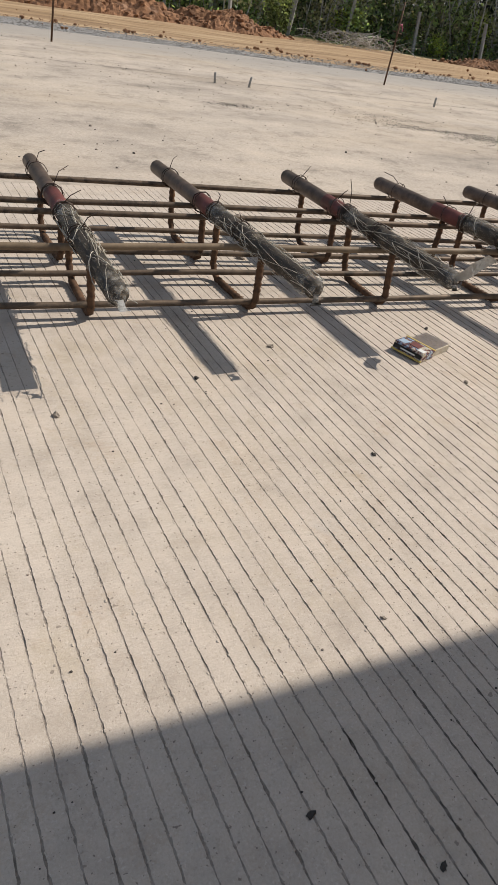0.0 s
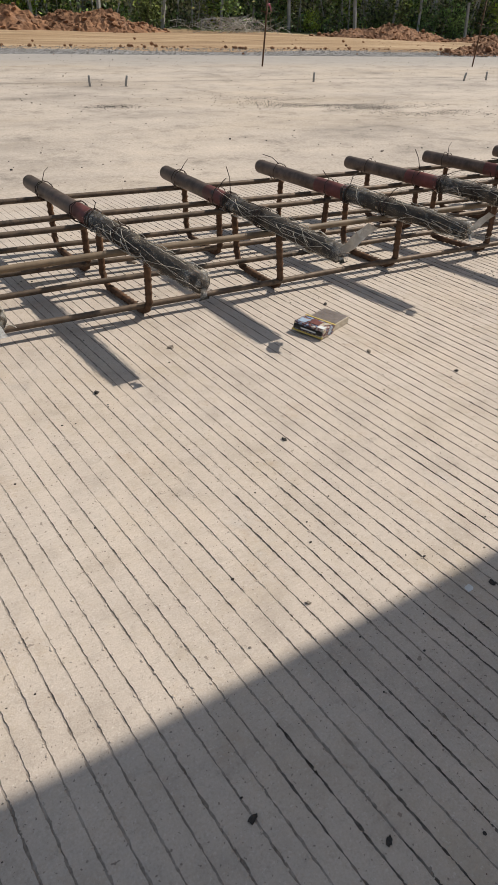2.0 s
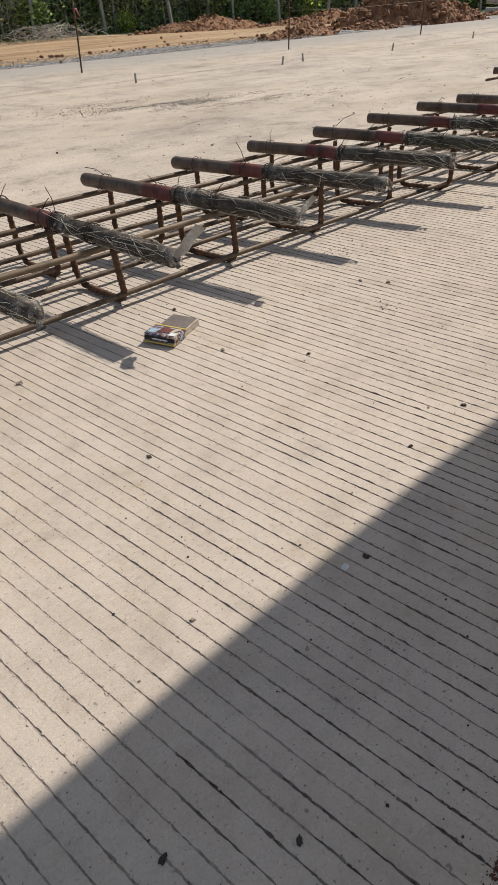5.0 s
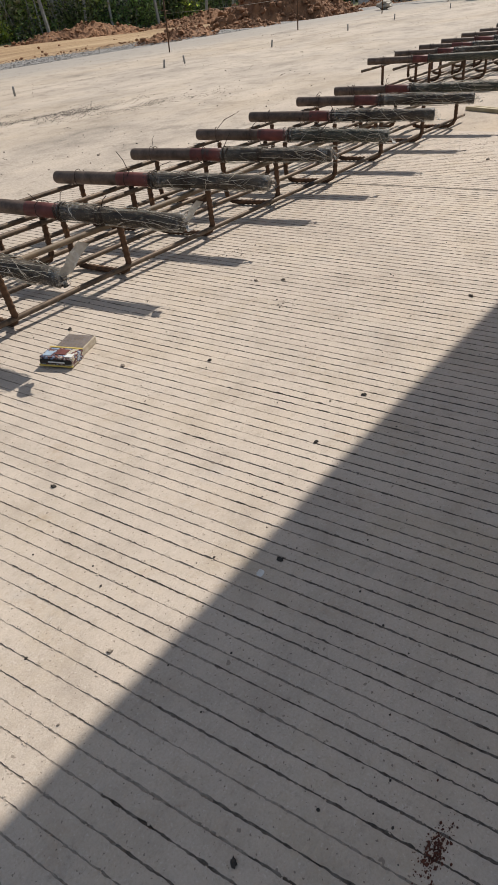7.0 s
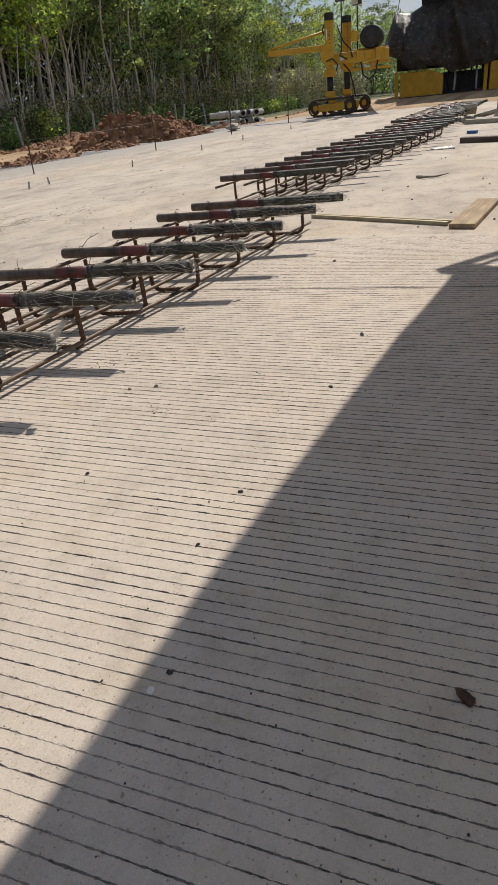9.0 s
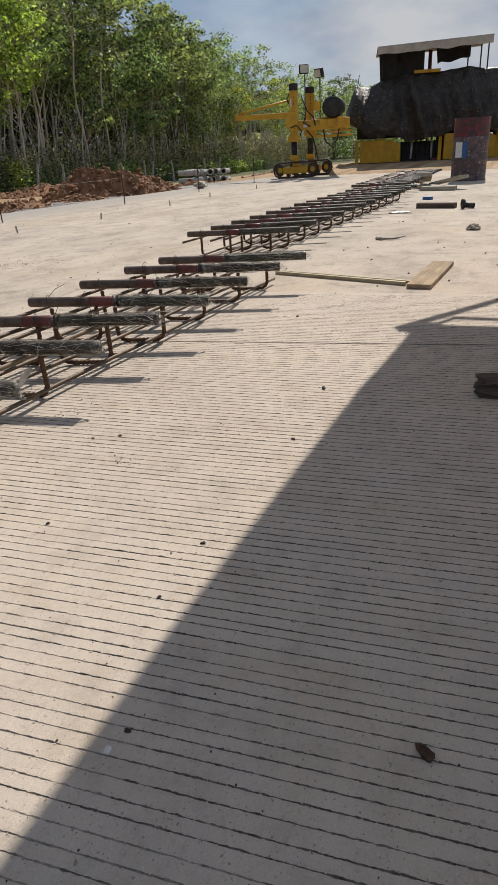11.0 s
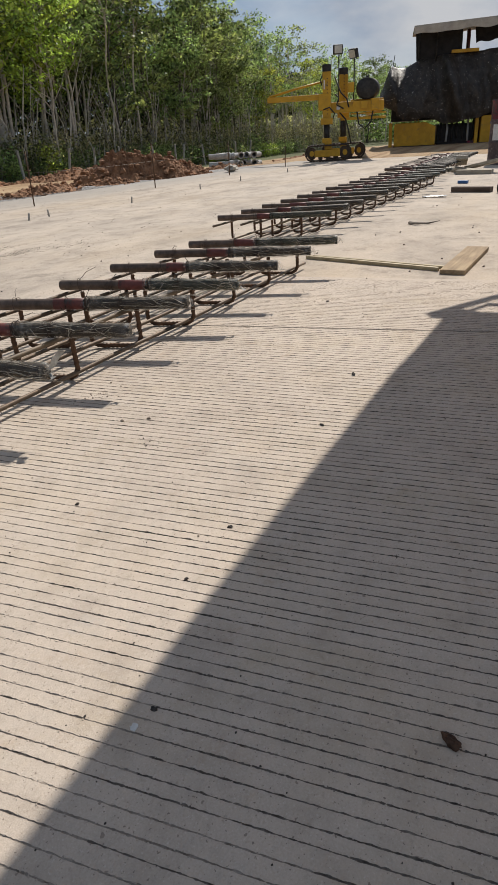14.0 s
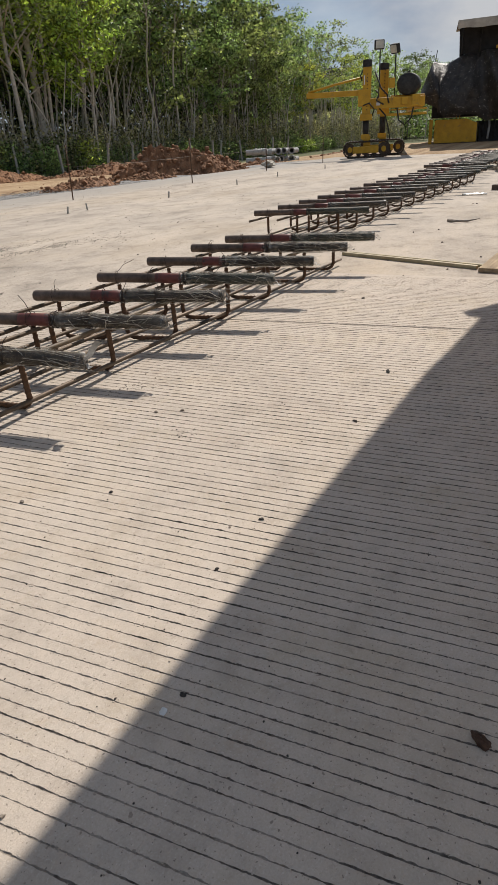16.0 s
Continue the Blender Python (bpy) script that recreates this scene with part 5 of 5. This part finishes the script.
    box("notice_plate", (-0.235, -0.09, 1.38), (-0.215, -0.0835, 1.55), M_WHITE, e, 0.002, "small pale plate")
    rnd = random.Random(4)
    for pts in (((0.06, 0, 0.96), (0.2, -0.03, 0.80), (0.27, -0.04, 0.55), (0.31, 0.0, 0.34)), ((-0.02, 0, 1.6), (0.10, -0.05, 1.3), (0.22, -0.05, 1.18), (0.26, -0.05, 1.02)),
                ((0.42, 0, 0.95), (0.46, -0.03, 0.70), (0.58, -0.04, 0.60), (0.70, -0.03, 0.72), (0.74, 0, 0.95)),
                ((-0.25, 0, 1.66), (-0.30, -0.1, 1.55), (-0.27, -0.1, 1.45)), ((-0.24, -0.1, 1.0), (-0.12, -0.12, 1.04), (-0.02, -0.1, 0.92), (-0.06, -0.08, 0.80)),
                ((0.0, -0.02, 1.28), (0.06, -0.06, 1.2), (0.02, -0.06, 1.08), (0.16, -0.06, 1.0))):
        tube("hose", pts, 0.014, M_BLACK, e, 8, "black hydraulic hose")
    tk = tube("fuel_tank", [(0.60, -0.02, 1.35), (0.60, 0.0, 1.35), (0.70, 0.74, 1.38), (0.70, 0.76, 1.38)], [0.17, 0.205, 0.205, 0.17], M_BLACK, e, 28, "black cylindrical tank", smooth=True)
    tube("tank_cap", [(0.63, 0.3, 1.55), (0.63, 0.3, 1.60)], 0.03, M_BLACK, tk, 12)
    for s, d, z0, z1, yaw, up in ((0.06, 0.3, 1.1, 2.02, 10, 12), (0.36, 0.2, 1.13, 1.92, -45, 25)):
        pole = tube("light_pole", [(s, d, z0), (s, d, z1)], 0.012, M_BLACK, e, 8)
        m = pose(s - 0.02, d, z1 + 0.09, up - 10, 0, yaw)
        bm = box_bm(bmesh.new(), (-0.095, -0.04, -0.09), (0.095, 0.05, 0.09), 0.02, m)
        part("floodlight", bm, M_BLACK, pole, "black floodlight housing")
        bm = box_bm(bmesh.new(), (-0.075, -0.047, -0.07), (0.075, -0.038, 0.07), 0.004, m)
        part("lens", bm, M_GLASS, pole, "clear lamp glass")


build_paver()


def build_body():
    e = empty("paver_body", FB.m @ Matrix.Diagonal((0.95, 1, 0.908, 1)), "paver engine house under a dusty black tarpaulin", "paver")
    # tarpaulin draped over the engine house
    top = ([-0.42, -0.15, 0.25, 0.62, 0.93, 2.0, 2.6, 3.6, 5.0], [1.45, 2.13, 2.08, 2.27, 2.30, 2.36, 2.42, 2.34, 2.2])
    bot = ([-0.42, 0.0, 0.31, 0.9, 1.3, 1.8, 2.5, 3.2, 4.0, 5.0], [1.18, 0.92, 0.74, 0.82, 0.62, 0.66, 0.84, 0.9, 0.62, 0.6])
    nu, nv = 130, 60
    ver, fac = [], []
    for j in range(nv + 1):
        v = j / nv
        for i in range(nu + 1):
            s = -0.42 + 5.4 * i / nu
            zt, zb = np.interp(s, *top), np.interp(s, *bot)
            zb += 0.05 * noise.noise((s * 3, 0, 1))
            if v < 0.68:
                q = v / 0.68
                z = zb + (zt - zb) * q
                d = -0.55 + 0.55 * q ** 2 + 0.22 * (1 - q) ** 3
            else:
                q = (v - 0.68) / 0.32
                z = zt - 0.10 * q
                d = 1.9 * q
            fold = 0.22 * noise.noise((s * 2.4 + 0.6 * z, z * 0.7, 3)) + 0.06 * abs(noise.noise((s * 5 - z, z * 0.9, 8))) + 0.03 * noise.noise((s * 9, z * 4, 5))
            fold += 0.17 * max(0.0, math.sin(s * 4.1 + 1.2 * z)) ** 4
            sw = s + (0.10 * (zt - z) if s < 0 else 0)
            ver.append((sw, d - fold * (1 if v < 0.7 else 0.3), z + (0.04 * noise.noise((s * 3, d * 3, 2)) if v > 0.66 else 0)))
    w = nu + 1
    for j in range(nv):
        for i in range(nu):
            a = j * w + i
            fac.append((a, a + 1, a + 1 + w, a + w))
    obj("tarpaulin", ver, fac, M_TARP, e, "dusty black tarpaulin in folds", True)
    box("engine_house", (-0.1, 0.25, 0.75), (4.8, 1.9, 1.95), M_BLACK, e, 0.03)
    # canopy roof, tilted slightly up to one side
    ca = bmesh.new()
    for k in range(1):
        box_bm(ca, (0.40, -0.35, 2.97), (3.30, 1.5, 3.02), 0.01)
    for v in ca.verts:
        v.co.z += 0.03 * (v.co.x - 0.4)
    part("canopy_roof", ca, M_CANOPY, e, "pale canopy roof sheet")
    n = 40
    ver = []
    for i in range(n + 1):
        s = 0.40 + 2.89 * i / n
        z1 = 2.985 + 0.03 * (s - 0.4)
        ver += [(s, -0.37, z1), (s, -0.375 - 0.02 * noise.noise((s * 3, 0, 0)), z1 - 0.17 - 0.05 * noise.noise((s * 2.5, 4, 0))), (s, -0.34, z1 - 0.17 - 0.05 * noise.noise((s * 2.5, 4, 0))), (s, -0.345, z1)]
    fac = [(4 * i + k, 4 * i + (k + 1) % 4, 4 * i + 4 + (k + 1) % 4, 4 * i + 4 + k) for i in range(n) for k in range(4)]
    obj("canopy_valance", ver, fac, M_CANOPY, e, "sagging pale cloth valance")
    for s in (0.55, 3.07, 2.75, 3.25, 1.0):
        tube("canopy_post", [(s, 0.0 if s < 3.4 else 0.2, 2.1), (s, 0.0, 3.0)], 0.018, M_BLACK, e, 8)
    tube("canopy_post", [(0.6, 1.3, 2.1), (0.6, 1.3, 3.0)], 0.018, M_BLACK, e, 8)

    def hanging(s0, s1, ztop, zb0, zb1, rag, d):
        nu2, nv2 = 30, 12
        ver, fac = [], []
        for side in (0, 0.012):
            for j in range(nv2 + 1):
                for i in range(nu2 + 1):
                    s = s0 + (s1 - s0) * i / nu2
                    zb = zb0 + (zb1 - zb0) * i / nu2 + rag * noise.noise((s * 4, 7, 0))
                    z = ztop + 0.03 * (s - 0.4) + (zb - ztop) * j / nv2
                    ver.append((s + 0.05 * (1 - j / nv2) * (-1 if i == 0 else 0), d + side + 0.05 * noise.noise((s * 4, z * 2, 1)), z))
        ww, off = nu2 + 1, (nu2 + 1) * (nv2 + 1)
        for j in range(nv2):
            for i in range(nu2):
                a = j * ww + i
                fac += [(a, a + 1, a + 1 + ww, a + ww), (off + a, off + a + ww, off + a + 1 + ww, off + a + 1)]
        obj("hanging_sheet", ver, fac, M_SCREEN, e, "black sheet hanging from canopy", True)
    hanging(0.50, 1.64, 2.95, 2.22, 2.25, 0.02, 0.05)
    hanging(2.02, 2.86, 2.93, 2.52, 2.62, 0.06, 0.4)
    hanging(0.55, 1.75, 2.95, 2.2, 2.25, 0.02, 1.3)
    tube("exhaust_pipe", [(1.84, 0.6, 2.1), (1.84, 0.6, 2.95)], 0.05, M_RED, e, 12, "dark red exhaust pipe")
    box("yellow_rail", (1.38, -0.1, 2.34), (2.06, 0.0, 2.42), M_YELLOW, e, 0.008)
    tube("aerial", [(-0.12, 0.1, 2.0), (-0.06, 0.1, 2.42)], 0.010, M_BLACK, e, 6)
    # side forms and machinery between them
    for s0, s1, z1 in ((0.0, 1.09, 0.70), (2.25, 3.6, 0.78), (3.75, 4.9, 0.95)):
        bm = bmesh.new()
        pr = [(s0, 0.10), (s1, 0.10), (s1, z1 - 0.12), (s1 - 0.28, z1), (s0 + 0.04, z1), (s0, z1 - 0.03)]
        fr = [bm.verts.new((s, -0.30, z)) for s, z in pr]
        bk = [bm.verts.new((s, 0.55, z)) for s, z in pr]
        bm.faces.new(fr)
        bm.faces.new(bk[::-1])
        for k in range(len(pr)):
            bm.faces.new((fr[k], bk[k], bk[(k + 1) % len(pr)], fr[(k + 1) % len(pr)]))
        bmesh.ops.bevel(bm, geom=bm.edges[:], offset=0.012, segments=1, affect="EDGES")
        ob = part("side_form", bm, M_YELLOW, e, "yellow steel side form with dark foot")
        box("skid", (s0 - 0.02, -0.33, 0.0), (s1 + 0.02, 0.5, 0.105), M_BLACK, ob, 0.01)
        box("end_bar", (s0 - 0.14, -0.25, 0.05), (s0 - 0.05, 0.3, z1 + 0.02), M_YELLOW, ob, 0.008)
        tube("lifting_eye", [(s0 + 0.55, -0.1, z1 - 0.01), (s0 + 0.55, -0.1, z1 + 0.09), (s0 + 0.63, -0.1, z1 + 0.09), (s0 + 0.63, -0.1, z1 - 0.01)], 0.014, M_YELLOW, ob, 6)
    box("mould_pan", (1.15, 0.0, 0.05), (2.2, 1.4, 0.62), M_BLACK, e, 0.02)
    rnd = random.Random(9)
    for k in range(7):
        s = 1.25 + 0.14 * k
        tube("vibrator_pipe", [(s, -0.12, rnd.uniform(0.15, 0.25)), (s + rnd.uniform(-0.03, 0.03), -0.10, 0.5), (s, 0.0, 0.72)], 0.028, M_PIPE if k in (1, 5) else M_BLACK, e, 8)
    box("red_marker", (1.95, -0.2, 0.08), (2.15, -0.12, 0.16), M_DRUMRED, e, 0.01, "red painted block")


build_body()
# rag heap beyond the drum, plastic bundle by the slab edge
v, f = rock_data((0, 0, 0.05), (0.30, 0.22, 0.14), 61, 0.8, 3, 0.5)
ob = obj("cloth_bundle", v, f, M_WHITE)
ob.matrix_world = pose(13.9, -0.72, 0.0)
tagged(ob, "dusty white cloth bundle on the slab", "bundle")
v, f = rock_data((0, 0, 0.06), (0.15, 0.09, 0.07), 67, 0.8, 3, 0.6)
ob = obj("cement_bag", v, f, M_CANOPY)
ob.matrix_world = pose(11.25, 4.55, 0.0)
tagged(ob, "crumpled pale cement bag at slab edge", "bag")

# ---- vegetation ----


def leaf_quads(rng, centres, per, spread, size, droop=0.25, per_leaf=None):
    """Vertices and faces of many small folded leaves round the given centres."""
    c = np.repeat(np.asarray(centres, float), per, axis=0)
    n = len(c)
    p = c + rng.normal(0, 1, (n, 3)) * np.asarray(spread)
    a = rng.normal(0, 1, (n, 3))
    a[:, 2] *= 0.6
    a[:, 2] -= droop
    a /= np.linalg.norm(a, axis=1)[:, None]
    b = rng.normal(0, 1, (n, 3))
    b = np.cross(a, b)
    b /= np.linalg.norm(b, axis=1)[:, None]
    L = size * rng.uniform(0.6, 1.4, (n, 1))
    W = L * rng.uniform(0.35, 0.55, (n, 1))
    v = np.stack([p - a * L * 0.5, p + b * W * 0.5, p + a * L * 0.5, p - b * W * 0.5], axis=1).reshape(-1, 3)
    f = np.arange(4 * n).reshape(-1, 4)
    return v, f


def leaf_obj(name, v, f, material, parent=None, label=""):
    me = bpy.data.meshes.new(name)
    me.from_pydata(v.tolist(), [], f.tolist())
    me.materials.append(material)
    ob = new(name, me)
    if parent is not None:
        ob.parent = parent
    if label:
        ob["label"] = label
    return ob


def make_tree(seed, h, base_f, spread, leaf, bark, limbs, per, size, label, trunk_r=0.046, clump=0.17):
    rnd, rng = random.Random(seed), np.random.default_rng(seed)
    e = empty("tree", pose(0, 0, 0), label, "tree", "trees along the road")
    lean = Vector((rnd.uniform(-0.08, 0.08), rnd.uniform(-0.08, 0.08), 0))
    axis = []
    for k in range(9):
        t = k / 8
        axis.append(Vector((0.16 * noise.noise((seed, t * 3, 0)), 0.16 * noise.noise((seed, t * 3, 9)), 0)) * t * 2 + lean * h * t + Vector((0, 0, h * 0.92 * t - (0.2 if k == 0 else 0))))
    data = [tube_data(axis, [trunk_r * (1 - 0.85 * k / 8) + 0.008 for k in range(9)], 8)]
    centres = []
    for q in range(limbs):
        t = base_f + (0.98 - base_f) * (q + rnd.random()) / limbs
        i = min(7, int(t * 8))
        p = axis[i].lerp(axis[i + 1], t * 8 - i)
        az = q * 2.4 + rnd.uniform(-0.5, 0.5)
        reach = spread * (0.45 + 0.75 * math.sin(math.pi * min(1, max(0.05, (t - base_f) / (1.02 - base_f)) * 0.8 + 0.2))) * rnd.uniform(0.6, 1.15)
        d = Vector((math.cos(az), math.sin(az), rnd.uniform(0.35, 1.0))).normalized()
        m1 = p + d * reach * 0.5 + Vector((0, 0, 0.08))
        m2 = p + d * reach + Vector((rnd.uniform(-0.15, 0.15), rnd.uniform(-0.15, 0.15), rnd.uniform(-0.05, 0.25)))
        r0 = trunk_r * (1 - 0.8 * t) * 0.55 + 0.006
        data.append(tube_data([p, m1, m2], [r0, r0 * 0.6, 0.004], 5))
        for w in range(3):
            c = m1.lerp(m2, w / 2) + Vector((rnd.uniform(-0.2, 0.2), rnd.uniform(-0.2, 0.2), rnd.uniform(-0.12, 0.18)))
            centres.append(c)
            if w:
                s2 = c + Vector((rnd.uniform(-0.5, 0.5), rnd.uniform(-0.5, 0.5), rnd.uniform(-0.1, 0.35)))
                data.append(tube_data([c, s2], [0.007, 0.003], 4, False))
                centres.append(s2)
    centres.append(axis[-1])
    obj("trunk", *join(data), bark, e, "pale branching trunk", True)
    v, f = leaf_quads(rng, centres, per, (clump, clump, clump * 0.5), size)
    leaf_obj("crown", v, f, leaf, e)
    return e


def make_bush(seed, h, leaf, per, size):
    rnd, rng = random.Random(seed), np.random.default_rng(seed)
    e = empty("bush", pose(0, 0, 0), "leafy green roadside bush with thin stems", "bush", "roadside bushes")
    data, centres = [], []
    for k in range(10):
        az, r = rnd.uniform(0, 6.283), rnd.uniform(0.1, 0.6) * h
        tip = Vector((r * math.cos(az), r * math.sin(az), h * rnd.uniform(0.45, 1.05)))
        data.append(tube_data([(0.1 * math.cos(az), 0.1 * math.sin(az), -0.15), tip * 0.55 + Vector((0, 0, 0.1)), tip], [0.014, 0.009, 0.003], 5))
        for t in (0.35, 0.6, 0.85, 1.0):
            centres.append(tip * t)
    obj("stem_cluster", *join(data), M_TWIG, e, "", True)["kind"] = "stuff"
    v, f = leaf_quads(rng, centres, per, (0.20, 0.20, 0.14), size)
    leaf_obj("foliage", v, f, leaf, e)
    return e


TREES = [make_tree(1, 7.0, 0.20, 1.9, M_LEAF1, M_BARK2, 22, 40, 0.155, "tall mid-green broadleaf tree at wood's edge"),
         make_tree(2, 7.8, 0.22, 2.1, M_LEAF2, M_BARK2, 24, 42, 0.155, "tall dark green broadleaf tree at wood's edge"),
         make_tree(3, 6.2, 0.34, 1.6, M_LEAF3, M_BARK, 18, 36, 0.145, "slender light green tree with pale trunk"),
         make_tree(4, 7.2, 0.34, 1.7, M_LEAF1, M_BARK, 19, 32, 0.145, "slender green tree with pale trunk and gaps"),
         make_tree(5, 6.6, 0.15, 2.2, M_LEAF2, M_BARK2, 26, 42, 0.16, "dense dark tree with low spreading limbs"),
         make_tree(6, 5.2, 0.62, 0.7, M_LEAF1, M_BARK, 7, 12, 0.16, "thin pale sapling with sparse leaves", 0.045, 0.24),
         make_tree(7, 4.4, 0.70, 0.6, M_LEAF3, M_BARK, 6, 9, 0.15, "thin pale sapling with sparse leaves", 0.038, 0.22),
         make_tree(8, 5.6, 0.75, 0.8, M_TWIG, M_BARK, 8, 3, 0.10, "bare thin whitish sapling", 0.042, 0.25),
         make_tree(9, 8.6, 0.42, 1.7, M_LEAF1, M_BARK, 13, 24, 0.135, "tall tree with a forked whitish trunk", 0.10, 0.25)]
BUSHES = [make_bush(21, 1.1, M_LEAF1, 26, 0.12), make_bush(22, 1.4, M_LEAF2, 28, 0.13), make_bush(23, 0.9, M_LEAF3, 24, 0.11)]


def plant(first, used, x, y, s, rz):
    """The first planting moves the original; later ones are copies."""
    z = ground_z(min(x, 44), y) - 0.03
    m = pose(x, y, z, 0, 0, rz)
    if id(first) not in used:
        used.add(id(first))
        ob = first
        ob.matrix_basis = m
    else:
        ob = copy_thing(first, m)
    ob.scale = (s, s, s)


rnd, used = random.Random(77), set()
x = -7.0
while x < 74:
    step = 1.15 if x < 40 else 2.2
    fade = (1.0 if x < 10 else 1.2 if x < 19 else 1.38) if x < 34 else max(0.7, 1.2 - (x - 34) * 0.014)
    for row, (ya, yb) in enumerate(((18.2, 20.0), (21.0, 23.5), (24.0, 28.0))):
        if rnd.random() < (0.38, 0.62, 0.7)[row]:
            kind = rnd.choice((0, 1, 2, 3, 4, 3, 0)) if row else rnd.choice((2, 2, 3, 3, 5, 6, 7, 8))
            plant(TREES[kind], used, x + rnd.uniform(-0.6, 0.6), rnd.uniform(ya, yb), fade * rnd.uniform(0.82, 1.12) * (1.0, 1.05, 1.2)[row], rnd.uniform(0, 360))
    for _ in range(2):
        if rnd.random() < 0.75:
            plant(TREES[rnd.choice((5, 6, 7, 7))], used, x + rnd.uniform(-0.6, 0.6), rnd.uniform(17.4, 20.5), fade * rnd.uniform(0.75, 1.1), rnd.uniform(0, 360))
    if x < 46:
        plant(rnd.choice(BUSHES), used, x + rnd.uniform(-0.5, 0.5), rnd.uniform(16.9, 18.6), rnd.uniform(0.7, 1.25), rnd.uniform(0, 360))
        if rnd.random() < 0.6:
            plant(rnd.choice(BUSHES), used, x + rnd.uniform(-0.5, 0.5), rnd.uniform(16.2, 17.4), rnd.uniform(0.5, 0.9), rnd.uniform(0, 360))
    x += step

for x, y, sc, kd in ((16.5, 17.5, 1.15, 7), (19.0, 17.9, 1.3, 2), (21.5, 17.4, 1.05, 2), (23.5, 18.2, 1.35, 3), (14.0, 18.0, 1.2, 5), (26.5, 18.0, 1.2, 0), (29.5, 18.3, 1.25, 4), (32.0, 18.2, 1.25, 0),
                    (34.5, 18.6, 1.2, 4), (37.0, 19.0, 1.15, 0), (39.5, 18.7, 1.1, 4),
                    (20.2, 18.4, 1.3, 3), (22.4, 18.7, 1.4, 2), (31.2, 17.6, 0.85, 3), (35.2, 17.8, 0.85, 0), (38.2, 17.8, 0.8, 3), (41.5, 17.6, 0.8, 2),
                    (44.0, 18.0, 1.05, 3), (46.3, 17.5, 1.0, 3), (49.0, 17.2, 0.95, 2), (52.0, 17.0, 0.92, 3), (55.0, 16.8, 0.9, 0)):
    plant(TREES[kd], used, x, y, sc, x * 37)
for x, y, sc, kd in ((57, 17, 1.0, 0), (61, 15, 1.0, 3), (64, 17.5, 1.1, 1), (67, 14, 1.0, 4), (70, 16.5, 1.1, 0), (73, 13.5, 1.05, 1), (76, 15.5, 1.1, 4), (78, 11.5, 1.0, 0), (80, 17, 1.1, 1),
                    (82, 13.5, 1.1, 4), (84, 10, 1.0, 0), (86, 15.5, 1.15, 1), (69, 19, 1.1, 4), (75, 19.5, 1.15, 1)):
    plant(TREES[kd], used, x, y, sc * 0.8, x * 37)
plant(TREES[8], used, 15.9, 17.5, 1.15, 40)
plant(TREES[8], used, 18.3, 17.9, 1.0, 160)
rng = np.random.default_rng(5)


def thicket(name, label, n, xr, yr, zr, size, material):
    c = np.stack([rng.uniform(*xr, n), rng.uniform(*yr, n), zr[0] + (zr[1] - zr[0]) * rng.random(n) ** 1.3], axis=1)
    v, f = leaf_quads(rng, c, 6, (0.22, 0.22, 0.16), size)
    ob = leaf_obj(name, v, f, material)
    tagged(ob, label, "undergrowth", kind="stuff")


thicket("undergrowth", "dark tangled undergrowth beneath the trees", 8000, (-8, 75), (18.5, 24), (-0.4, 1.7), 0.16, M_BRUSH)
thicket("sapling_leaves", "mid-green leaves of young growth at wood's edge", 8000, (-8, 60), (16.9, 18.4), (-0.4, 0.95), 0.115, M_BRUSH)
# leaf backdrop that carries the wood's inner shade in its colour
thicket("far_wood", "dense leaves deep in the wood, shade painted into their colour", 13000, (-8, 78), (25, 31), (0.0, 6.0), 0.34, M_DEEP_SHADE)
thicket("verge_grass", "low green weeds along the verge", 2400, (-6, 46), (16.2, 18.5), (-0.45, 0.10), 0.10, M_LEAF2)

rs = random.Random(91)
data = []
for k in range(1150):
    x0, y0 = rs.uniform(-7, 62), 17.1 + 3.6 * rs.random() ** 1.5
    hh, dx = 0.8 + 4.4 * rs.random() ** 1.3, rs.gauss(0, 0.27)
    z0 = ground_z(min(x0, 44), y0) - 0.1
    r0 = rs.uniform(0.008, 0.020) if k % 8 else rs.uniform(0.024, 0.040)
    data.append(tube_data([(x0, y0, z0), (x0 + dx * hh * 0.4, y0, z0 + hh * 0.55), (x0 + dx * hh * 1.2, y0 + rs.gauss(0, 0.1), z0 + hh)], [r0, r0 * 0.8, r0 * 0.35], 5, False))
ob = obj("thin_stems", *join(data), M_BARK, smooth=True)
tagged(ob, "many thin pale stems standing in the wood's edge", "undergrowth", kind="stuff")

thicket("far_wood", "dense leaves closing the wood beyond the machine", 2600, (66, 88), (9, 20), (-0.4, 2.6), 0.30, M_LEAF1)

# ---- dry brush pile on the road ----
rb = random.Random(31)
data = []
for k in range(150):
    a = rb.uniform(0, 6.283)
    c = Vector((rb.gauss(0, 0.55), rb.gauss(0, 0.25), rb.uniform(0.0, 0.28)))
    d = Vector((math.cos(a), math.sin(a), rb.uniform(-0.2, 0.5))) * rb.uniform(0.15, 0.45)
    data.append(tube_data([c - d, c + Vector((0, 0, 0.04)), c + d], [0.006, 0.005, 0.002], 4, False))
ob = obj("brush_pile", *join(data), M_BARK)
ob.matrix_world = pose(9.3, 15.3, ground_z(9.3, 15.3))
tagged(ob, "tangled heap of dry grey brushwood", "brushwood", kind="stuff")
